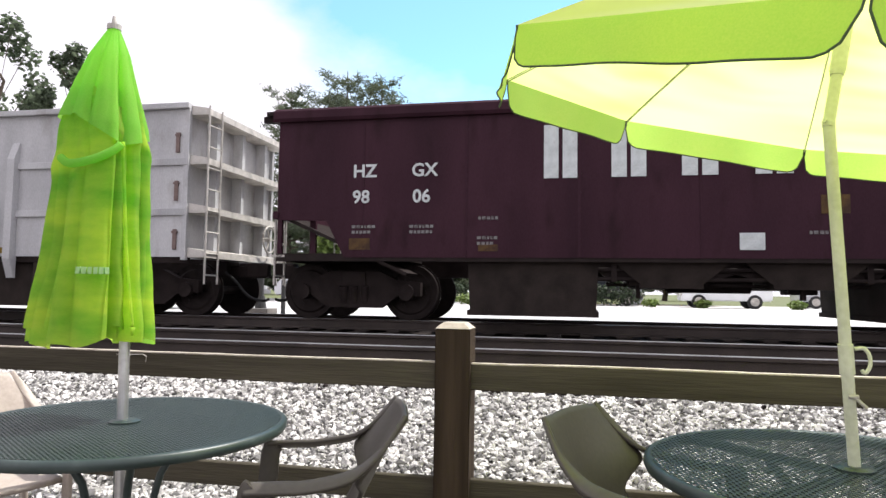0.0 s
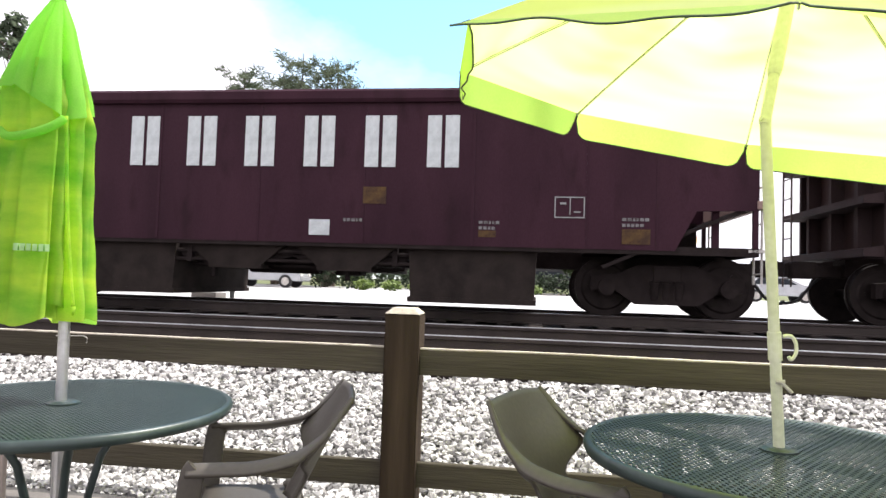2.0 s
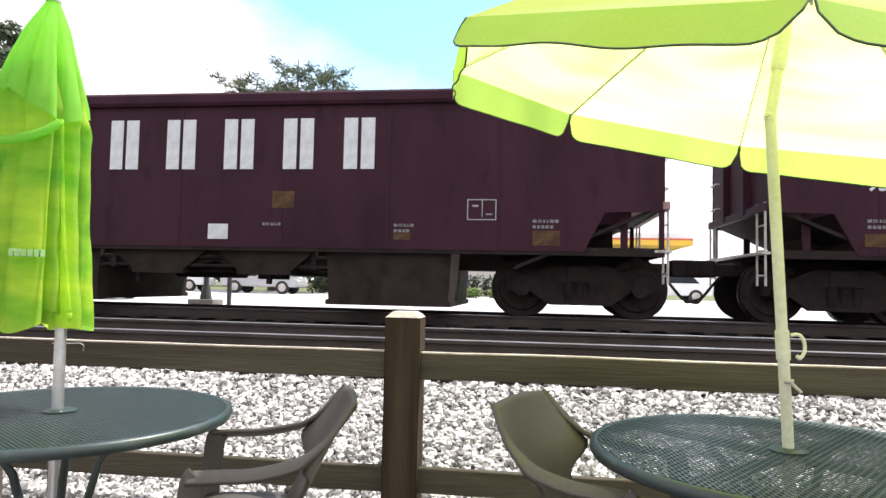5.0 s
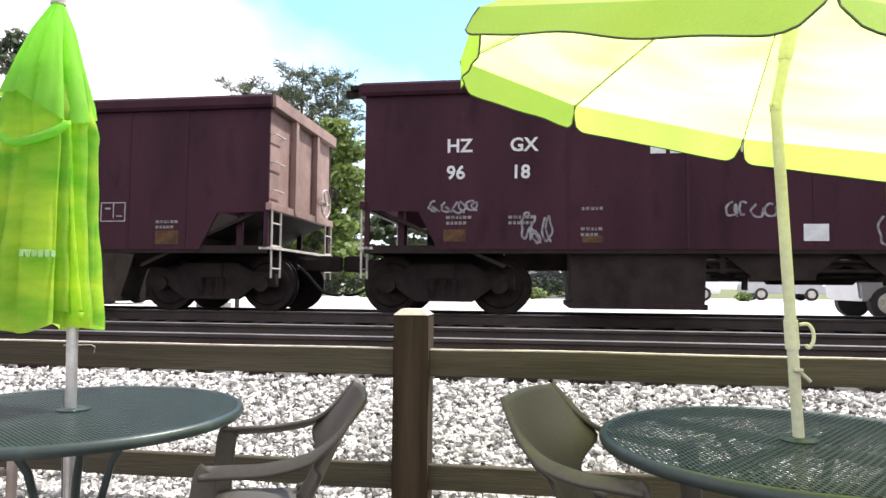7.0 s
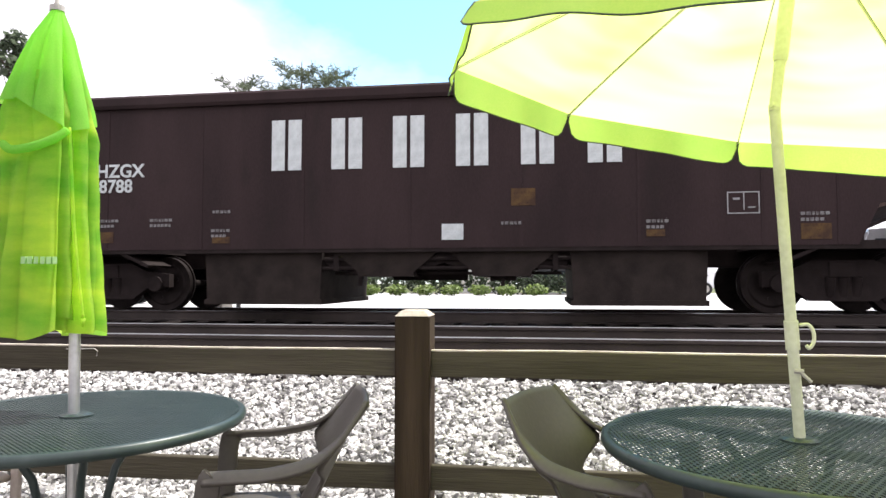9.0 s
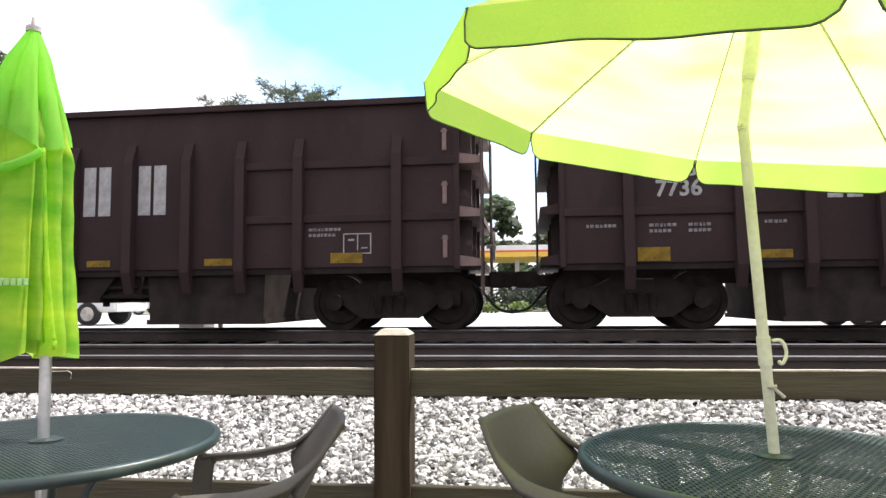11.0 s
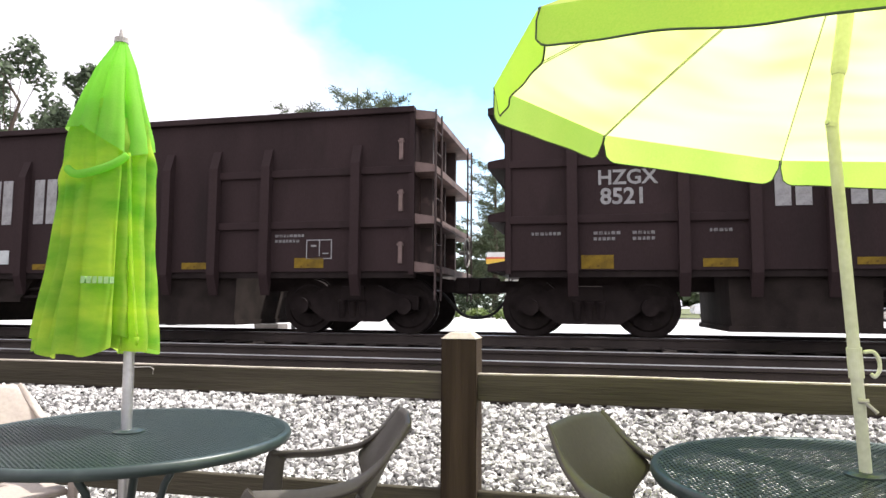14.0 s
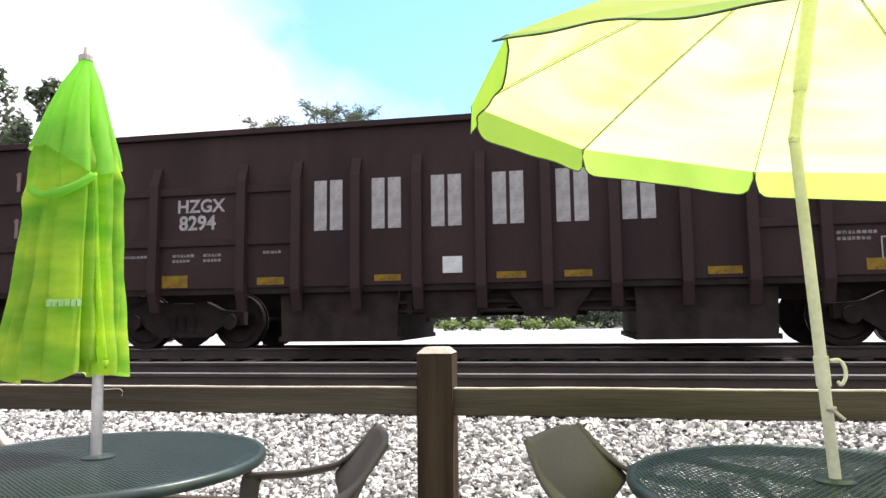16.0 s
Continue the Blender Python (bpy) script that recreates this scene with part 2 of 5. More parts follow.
band_cloth(M_LIMETOP, (0.79, 0.90, 0.36), (0.75, 0.88, 0.21))
M_HEM = material("dark_hem_tape", (0.05, 0.09, 0.03), (0.035, 0.06, 0.025), scale=5.0, rough=0.8)
M_VALANCE = material("lime_valance_cloth", (0.52, 0.80, 0.15), (0.60, 0.83, 0.16), scale=3.0, rough=0.8, bump=0.05, bump_scale=220, transmit=0.74)
M_PRINT = material("pale_print_on_cloth", (0.46, 0.66, 0.34), (0.38, 0.60, 0.26), scale=4.0, rough=0.8, transmit=0.4)
M_DECK = material("patio_concrete", (0.17, 0.155, 0.14), (0.12, 0.11, 0.10), scale=2.0, rough=0.9, bump=0.3, spots=0.3, spot_colour=(0.2, 0.18, 0.16))
M_STREET = material("sunlit_pale_pavement", (0.52, 0.51, 0.50), (0.43, 0.425, 0.42), scale=0.5, rough=0.9, bump=0.2, spots=0.2, spot_colour=(0.3, 0.3, 0.29))
M_LAND = material("dry_grass_land", (0.12, 0.14, 0.05), (0.09, 0.10, 0.04), scale=0.6, rough=0.95, bump=0.5, bump_scale=8)
M_BARK = material("grey_bark", (0.11, 0.085, 0.065), (0.06, 0.045, 0.035), scale=2.0, rough=0.95, bump=0.8, bump_scale=12, stretch=(3, 3, 0.6))
M_LEAF = material("summer_leaves", (0.120, 0.150, 0.095), (0.090, 0.120, 0.072), scale=0.6, rough=0.6, bump=0.0, random_tint=0.45, transmit=0.6)
M_PINE = material("pine_needles", (0.115, 0.140, 0.080), (0.080, 0.105, 0.060), scale=0.6, rough=0.65, bump=0.0, random_tint=0.45, transmit=0.25)
M_SHRUB = material("bright_shrub_leaves", (0.17, 0.23, 0.06), (0.11, 0.17, 0.04), scale=2.0, rough=0.6, bump=0.0, random_tint=0.4, transmit=0.3)
M_HEDGE = material("dark_hedge_leaves", (0.040, 0.060, 0.028), (0.026, 0.042, 0.020), scale=2.0, rough=0.7, bump=0.0, random_tint=0.4, transmit=0.2)
M_CARWHITE = material("white_car_paint", (0.72, 0.73, 0.74), (0.66, 0.67, 0.68), scale=2.0, rough=0.25, bump=0.0)
M_CARSILVER = material("silver_car_paint", (0.50, 0.51, 0.53), (0.45, 0.46, 0.48), scale=2.0, rough=0.25, metal=0.5, bump=0.0)
M_RUBBER = material("tyre_rubber", (0.022, 0.022, 0.022), (0.015, 0.015, 0.015), scale=8.0, rough=0.8)
M_GLASSDARK = material("dark_car_glass", (0.03, 0.035, 0.04), (0.02, 0.025, 0.03), scale=1.0, rough=0.08, bump=0.0)
M_CANOPYYELLOW = material("yellow_fascia", (0.70, 0.45, 0.05), (0.64, 0.40, 0.05), scale=1.0, rough=0.5)
M_CANOPYRED = material("red_fascia_stripe", (0.55, 0.10, 0.04), (0.48, 0.08, 0.04), scale=1.0, rough=0.5)
M_WHITEWALL = material("white_painted_wall", (0.72, 0.72, 0.70), (0.62, 0.62, 0.60), scale=0.8, rough=0.8)
M_DARKMETAL = material("dark_painted_metal", (0.03, 0.03, 0.03), (0.02, 0.02, 0.02), scale=4.0, rough=0.6)


# dusty, chalked surfaces have hardly any gloss
for dusty, gloss in ((M_BROWN, 0.08), (M_BROWN_B, 0.08), (M_UNDER, 0.05), (M_DOORBOX, 0.05), (M_WHEEL, 0.1), (M_TIE, 0.1), (M_DARKBALLAST, 0.1), (M_DARKSTONE, 0.1), (M_WOOD, 0.15), (M_POSTWOOD, 0.15), (M_YELLOW, 0.1), (M_YELLOW_OLD, 0.1), (M_CHALK, 0.1)):
    for node in dusty.node_tree.nodes:
        if node.type == "BSDF_PRINCIPLED":
            node.inputs["Specular IOR Level"].default_value = gloss


# ---- mesh helpers ----
def box(bm, x0, x1, y0, y1, z0, z1, bevel=0.0):
    m = Matrix.Translation(((x0 + x1) / 2, (y0 + y1) / 2, (z0 + z1) / 2)) @ Matrix.Diagonal((x1 - x0, y1 - y0, z1 - z0, 1))
    vs = bmesh.ops.create_cube(bm, size=1.0, matrix=m)["verts"]
    if bevel:
        es = list({e for v in vs for e in v.link_edges})
        bmesh.ops.bevel(bm, geom=es, offset=bevel, segments=2, affect="EDGES", profile=0.6)
    return vs


def tube(bm, p, q, r, r2=None, sides=12):
    p, q = Vector(p), Vector(q)
    d = q - p
    m = Matrix.Translation((p + q) / 2) @ d.to_track_quat("Z", "Y").to_matrix().to_4x4()
    return bmesh.ops.create_cone(bm, cap_ends=True, segments=sides, radius1=r, radius2=r if r2 is None else r2, depth=d.length, matrix=m)["verts"]


def pipe(bm, pts, r, sides=8):
    """A round bar along a polyline."""
    pts = [Vector(p) for p in pts]
    rings = []
    for i, p in enumerate(pts):
        d = (pts[min(i + 1, len(pts) - 1)] - pts[max(i - 1, 0)]).normalized()
        q = d.to_track_quat("Z", "Y")
        rings.append([bm.verts.new(p + q @ Vector((r * math.cos(a), r * math.sin(a), 0))) for a in (2 * math.pi * k / sides for k in range(sides))])
    for a, b in zip(rings, rings[1:]):
        for k in range(sides):
            bm.faces.new((a[k], a[(k + 1) % sides], b[(k + 1) % sides], b[k]))
    bm.faces.new(rings[0][::-1])
    bm.faces.new(rings[-1])


def prism(bm, outline, axis, lo, hi):
    """An outline of (u, v) pushed along an axis: 'x' (u=y, v=z), 'y' (u=x, v=z) or 'z' (u=x, v=y)."""
    def at(u, v, w):
        return {"x": (w, u, v), "y": (u, w, v), "z": (u, v, w)}[axis]
    a = [bm.verts.new(at(u, v, lo)) for u, v in outline]
    b = [bm.verts.new(at(u, v, hi)) for u, v in outline]
    n = len(a)
    bm.faces.new(a)
    bm.faces.new(b[::-1])
    for i in range(n):
        bm.faces.new((a[i], b[i], b[(i + 1) % n], a[(i + 1) % n]))


def mesh_of(name, bm, mat, smooth=False):
    bmesh.ops.recalc_face_normals(bm, faces=bm.faces)
    me = bpy.data.meshes.new(name)
    bm.to_mesh(me)
    bm.free()
    me.materials.append(mat)
    if smooth:
        me.shade_smooth()
    return me


def part(name, bm, mat, parent, label="", smooth=False):
    """Links a bmesh, or a ready mesh, as one mesh object under a thing or a part."""
    me = bm if isinstance(bm, bpy.types.Mesh) else mesh_of(name, bm, mat, smooth)
    ob = new(name, me)
    ob.parent = parent
    if label:
        ob["label"] = label
    return ob


def solid(name, bm, mat, smooth=False):
    return new(name, mesh_of(name, bm, mat, smooth))


def text_mesh(words, size, mat, bold=0.0):
    """Words as a flat raised mesh in the x-z plane that faces -y, from its lower left corner."""
    cu = bpy.data.curves.new("words", "FONT")
    cu.body, cu.size, cu.extrude, cu.offset = words, size, 0.004, bold
    cu.resolution_u = 3
    ob = bpy.data.objects.new("words", cu)
    me = bpy.data.meshes.new_from_object(ob)
    me.transform(Matrix.Rotation(radians(90), 4, "X"))
    me.materials.clear()
    me.materials.append(mat)
    bpy.data.objects.remove(ob)
    return me


def bars_mesh(rows, mat):
    """Plain bars for lettering too small to read: rows of (x0, x1, z0, z1)."""
    bm = bmesh.new()
    for x0, x1, z0, z1 in rows:
        box(bm, x0, x1, -0.004, 0.004, z0, z1)
    return mesh_of("bars", bm, mat)


# ---- ground ----
RAIL_TOP = 0.75
TRACK_NEAR, TRACK_TRAIN = 6.48, 11.55     # centre lines of the two tracks
FENCE_Y = 3.46


def ground_height(y):
    pts = ((-60, 0.0), (3.2, 0.0), (3.7, 0.0), (5.05, 0.44), (5.35, 0.50), (7.6, 0.50), (8.4, 0.46), (9.9, 0.50), (13.2, 0.50), (14.2, 0.50), (15.0, 0.55), (30, 0.55), (400, 0.55), (3000, 0.55))
    for (a, za), (b, zb) in zip(pts, pts[1:]):
        if y <= b:
            return za + (zb - za) * (max(y, a) - a) / (b - a)
    return pts[-1][1]


def build_ground():
    bm = bmesh.new()
    ys = [-60, -8, 3.2, 3.35, 3.7, 4.0, 4.4, 4.8, 5.05, 5.35, 7.6, 8.4, 9.9, 13.2, 14.2, 15.0, 30, 47, 120, 400, 3000]
    xs = [-3000, -400, -80, -30, -12, -6, -3, 0, 3, 6, 12, 30, 80, 400, 3000]
    grid = [[bm.verts.new((x, y, ground_height(y))) for x in xs] for y in ys]
    for j in range(len(ys) - 1):
        mid = (ys[j] + ys[j + 1]) / 2
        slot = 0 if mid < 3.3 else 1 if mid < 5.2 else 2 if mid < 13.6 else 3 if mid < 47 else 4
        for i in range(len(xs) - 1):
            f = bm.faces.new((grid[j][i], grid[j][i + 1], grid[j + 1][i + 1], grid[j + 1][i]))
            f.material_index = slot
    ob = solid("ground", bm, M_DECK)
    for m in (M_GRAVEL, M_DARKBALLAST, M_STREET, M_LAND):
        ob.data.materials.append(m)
    tagged(ob, "concrete patio, pale gravel bank, track bed and sunlit pavement", "ground", kind="structure")


def stones(name, count, x0, x1, y0, y1, small, large, mat, label, seed, raise_by=0.0):
    """Loose broken stones: low angular lumps in one mesh."""
    rng = np.random.default_rng(seed)
    bm = bmesh.new()
    bmesh.ops.create_icosphere(bm, subdivisions=1, radius=1.0)
    base = np.array([v.co[:] for v in bm.verts])
    faces = np.array([[v.index for v in f.verts] for f in bm.faces])
    bm.free()
    nv, nf = len(base), len(faces)
    V = np.zeros((count * nv, 3))
    F = np.zeros((count * nf, 3), int)
    for k in range(count):
        s = small + (large - small) * rng.random() ** 2.2
        p = base * (0.40 + 1.05 * rng.random((nv, 1)))
        p = p * np.array([1.0, 0.55 + 0.4 * rng.random(), 0.42 + 0.35 * rng.random()]) * s
        e = Euler((rng.normal(0, 0.5), rng.normal(0, 0.5), rng.random() * 6.28)).to_matrix()
        p = p @ np.array(e).T
        x, y = rng.uniform(x0, x1), rng.uniform(y0, y1)
        V[k * nv:(k + 1) * nv] = p + (x, y, ground_height(y) + s * 0.25 + raise_by * rng.random())
        F[k * nf:(k + 1) * nf] = faces + k * nv
    me = bpy.data.meshes.new(name)
    me.from_pydata(V.tolist(), [], F.tolist())
    me.materials.append(mat)
    tagged(new(name, me), label, "gravel", kind="stuff")


def build_track(centre, name, label, ties_from, ties_to):
    track = tagged(new(name), label, "railway track", kind="structure")
    track.location = (0, centre, 0)
    head = [(-0.036, -0.005), (-0.036, -0.034), (-0.009, -0.042), (-0.011, -0.145), (-0.075, -0.158), (-0.075, -0.172),
            (0.075, -0.172), (0.075, -0.158), (0.011, -0.145), (0.009, -0.042), (0.036, -0.034), (0.036, -0.005)]
    for side in (-1, 1):
        bm = bmesh.new()
        prism(bm, [(side * 0.7525 + u, RAIL_TOP + v) for u, v in head], "x", -120, 120)
        rail = part("rail", bm, M_RAIL, track)
        bm = bmesh.new()
        prism(bm, [(side * 0.7525 + u, RAIL_TOP + v) for u, v in ((-0.036, -0.005), (0.036, -0.005), (0.033, 0.0), (-0.033, 0.0))], "x", -120, 120)
        part("rail_head", bm, M_RAILHEAD, rail, "polished running surface")
    rng = random.Random(centre)
    bm = bmesh.new()
    box(bm, -0.11, 0.11, -1.3, 1.3, -0.18, 0.0, 0.012)
    me = mesh_of("tie", bm, M_TIE)
    bm = bmesh.new()
    box(bm, -0.10, 0.10, -0.17, 0.17, 0.0, 0.016)
    for sx in (-0.07, 0.07):
        for sy in (-0.10, 0.10):
            box(bm, sx - 0.012, sx + 0.012, sy - 0.012, sy + 0.012, 0.0, 0.034)
    plate = mesh_of("tie_plate", bm, M_RAIL)
    x = ties_from
    while x < ties_to:
        t = part("tie", me, M_TIE, track)
        t.location = (x + rng.uniform(-0.02, 0.02), rng.uniform(-0.03, 0.03), RAIL_TOP - 0.188)
        t.rotation_euler = (0, 0, rng.uniform(-0.015, 0.015))
        for side in (-1, 1):
            p = part("tie_plate", plate, M_RAIL, t)
            p.location = (0, side * 0.7525, 0)
        x += 0.52
    return track


# ---- fence ----
def build_fence():
    fence = tagged(new("wooden_fence"), "weathered brown post-and-rail timber fence along the gravel", "fence")
    fence.location = (0, FENCE_Y, 0)
    for i, px in enumerate((-4.15, -0.675, 2.0)):
        bm = bmesh.new()
        w = 0.093
        vs = box(bm, px - w, px + w, 0.0, 0.186, -0.3, 1.035)
        bmesh.ops.bevel(bm, geom=list(bm.edges), offset=0.006, segments=2, affect="EDGES")
        post = part("post", bm, M_POSTWOOD, fence)
        # post tops painted in the paler wood, as if sunlit
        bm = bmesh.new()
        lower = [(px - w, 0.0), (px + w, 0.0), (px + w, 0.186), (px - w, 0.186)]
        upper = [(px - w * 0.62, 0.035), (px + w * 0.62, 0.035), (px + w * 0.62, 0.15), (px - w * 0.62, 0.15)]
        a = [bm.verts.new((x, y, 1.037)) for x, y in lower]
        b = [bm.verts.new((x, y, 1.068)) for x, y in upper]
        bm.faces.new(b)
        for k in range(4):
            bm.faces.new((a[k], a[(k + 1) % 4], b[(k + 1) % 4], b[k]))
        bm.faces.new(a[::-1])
        part("post_top", bm, M_SUNWOOD, post, "sun-bleached chamfered post top")
    ends = (-6.6, -4.15, -0.675, 2.0, 4.6)
    for lo, hi in zip(ends, ends[1:]):
        for z0, z1 in ((0.715, 0.855), (0.125, 0.255)):
            bm = bmesh.new()
            n = 24
            x0, x1 = lo + 0.095, hi - 0.095
            vs = box(bm, x0, x1, 0.045, 0.09, z0, z1)
            bmesh.ops.subdivide_edges(bm, edges=[e for e in bm.edges if abs(e.verts[0].co.x - e.verts[1].co.x) > 0.5], cuts=n)
            for v in bm.verts:
                wob = noise.noise(Vector((v.co.x * 1.7, z0 * 9, v.co.z * 3)))
                v.co.z += 0.006 * wob
                v.co.y += 0.004 * noise.noise(Vector((v.co.x * 1.3, 5 + z0, 0)))
            bmesh.ops.bevel(bm, geom=[e for e in bm.edges if abs(e.verts[0].co.x - e.verts[1].co.x) > 0.02], offset=0.005, segments=1, affect="EDGES")
            rail = part("rail", bm, M_WOOD, fence)
            if z0 < 0.5:
                continue
            # pale strip paints in the sunlight along the top rail's upper edge
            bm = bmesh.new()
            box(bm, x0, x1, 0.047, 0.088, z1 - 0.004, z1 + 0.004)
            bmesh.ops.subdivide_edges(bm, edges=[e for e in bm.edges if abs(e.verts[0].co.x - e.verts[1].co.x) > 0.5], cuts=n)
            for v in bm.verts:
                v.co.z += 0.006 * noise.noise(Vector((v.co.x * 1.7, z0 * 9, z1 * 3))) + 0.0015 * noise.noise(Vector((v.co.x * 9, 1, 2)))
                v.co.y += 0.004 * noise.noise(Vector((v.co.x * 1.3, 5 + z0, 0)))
            part("rail_top", bm, M_SUNWOOD, rail, "sun-bleached upper edge")
    bm = bmesh.new()
    pipe(bm, [(-2.70, 0.04, 0.835), (-2.60, 0.035, 0.838), (-2.52, 0.03, 0.842), (-2.495, 0.028, 0.83), (-2.50, 0.03, 0.80)], 0.003, 6)
    part("wire_loop", bm, M_PALE, fence, "pale wire loop on the top rail")


# ---- patio tables ----
def build_table(x, y, label, turn=0, fine=1.0):
    table = tagged(new("patio_table"), label, "table", "patio tables")
    table.location = (x, y, 0)
    R, top = 0.575, 0.740
    # rolled rim
    bm = bmesh.new()
    prof = [(R - 0.03, top - 0.004), (R - 0.012, top + 0.003), (R, top - 0.004), (R + 0.003, top - 0.02), (R - 0.004, top - 0.034), (R - 0.018, top - 0.036), (R - 0.026, top - 0.022)]
    n = 96
    rings = [[bm.verts.new((r * math.cos(a), r * math.sin(a), z)) for r, z in prof] for a in (2 * math.pi * k / n for k in range(n))]
    for k in range(n):
        p, q = rings[k], rings[(k + 1) % n]
        for i in range(len(prof)):
            j = (i + 1) % len(prof)
            bm.faces.new((p[i], q[i], q[j], p[j]))
    part("rim", bm, M_TABLE, table, smooth=True)
    # expanded-metal top: zigzag strands that meet in diamonds
    V, F = [], []
    pitch_x, pitch_y, half, depth = 0.028 * fine, 0.0132 * fine, 0.0028 if fine < 0.9 else 0.0042, 0.002
    rows = int(2 * R / pitch_y)
    for j in range(rows + 1):
        yy = -R + j * pitch_y
        if abs(yy) > R - 0.028:
            continue
        reach = math.sqrt((R - 0.022) ** 2 - yy * yy)
        count = int(2 * reach / (pitch_x / 2))
        last = None
        for i in range(count + 1):
            k = i - count // 2
            xx = k * pitch_x / 2
            zig = (pitch_y / 2 - half * 0.8) * (1 if (k + j) % 2 else -1)
            b = len(V)
            V += [(xx, yy + zig - half, top), (xx, yy + zig + half, top), (xx, yy + zig + half, top - depth), (xx, yy + zig - half, top - depth)]
            if last is not None:
                for s in range(4):
                    F.append((last + s, last + (s + 1) % 4, b + (s + 1) % 4, b + s))
            last = b
    me = bpy.data.meshes.new("mesh_top")
    me.from_pydata(V, [], F)
    me.materials.append(M_TABLE)
    top_ob = part("mesh_top", me, M_TABLE, table, "expanded steel mesh top")
    top_ob.rotation_euler = (0, 0, radians(turn))
    # solid spokes and centre disc under the mesh
    for k in range(4):
        a = math.pi / 4 + k * math.pi / 2
        bm = bmesh.new()
        c, s = math.cos(a), math.sin(a)
        wdt = 0.016
        prism(bm, [(c * 0.05 - s * wdt, s * 0.05 + c * wdt), (c * 0.05 + s * wdt, s * 0.05 - c * wdt), (c * 0.555 + s * wdt, s * 0.555 - c * wdt), (c * 0.555 - s * wdt, s * 0.555 + c * wdt)], "z", top - 0.026, top - 0.006)
        part("spoke", bm, M_TABLE, table)
        bm = bmesh.new()
        pipe(bm, [(c * r, s * r, z) for r, z in ((0.26, top - 0.03), (0.20, 0.66), (0.13, 0.54), (0.095, 0.40), (0.10, 0.28), (0.15, 0.17), (0.25, 0.08), (0.40, 0.02), (0.45, 0.014))], 0.014, 8)
        part("leg", bm, M_TABLE, table, smooth=True)
    bm = bmesh.new()
    tube(bm, (0, 0, top - 0.012), (0, 0, top + 0.006), 0.055, sides=28)
    tube(bm, (0, 0, top + 0.006), (0, 0, top + 0.012), 0.05, 0.036, sides=28)
    part("umbrella_collar", bm, M_TABLE, table)
    bm = bmesh.new()
    bmesh.ops.create_circle(bm, cap_ends=False, segments=40, radius=0.11)
    ring = [v.co.copy() + Vector((0, 0, 0.25)) for v in bm.verts]
    bm.free()
    bm = bmesh.new()
    pipe(bm, ring + [ring[0]], 0.008, 6)
    part("stretcher_ring", bm, M_TABLE, table, smooth=True)
    return table


# ---- resin armchairs ----
def ribbon(bm, pts, across, width, thick):
    """A flat bar along pts: across gives the direction of its width at each point."""
    pts = [Vector(p) for p in pts]
    rings = []
    for i, p in enumerate(pts):
        d = (pts[min(i + 1, len(pts) - 1)] - pts[max(i - 1, 0)]).normalized()
        w = Vector(across[i] if isinstance(across, list) else across)
        w = (w - d * w.dot(d)).normalized()
        n = d.cross(w)
        hw = width[i] / 2 if isinstance(width, list) else width / 2
        rings.append([bm.verts.new(p + w * a * hw + n * b * thick / 2) for a, b in ((-1, -0.6), (-0.8, -1), (0.8, -1), (1, -0.6), (1, 0.6), (0.8, 1), (-0.8, 1), (-1, 0.6))])
    for a, b in zip(rings, rings[1:]):
        for k in range(8):
            bm.faces.new((a[k], a[(k + 1) % 8], b[(k + 1) % 8], b[k]))
    bm.faces.new(rings[0][::-1])
    bm.faces.new(rings[-1])


def smooth_path(pts, steps=6):
    """Catmull-Rom through pts."""
    pts = [Vector(p) for p in pts]
    out = []
    for i in range(len(pts) - 1):
        a, b, c, d = pts[max(i - 1, 0)], pts[i], pts[i + 1], pts[min(i + 2, len(pts) - 1)]
        for k in range(steps):
            t = k / steps
            out.append(0.5 * ((2 * b) + (c - a) * t + (2 * a - 5 * b + 4 * c - d) * t * t + (3 * b - a - 3 * c + d) * t ** 3))
    out.append(pts[-1])
    return out


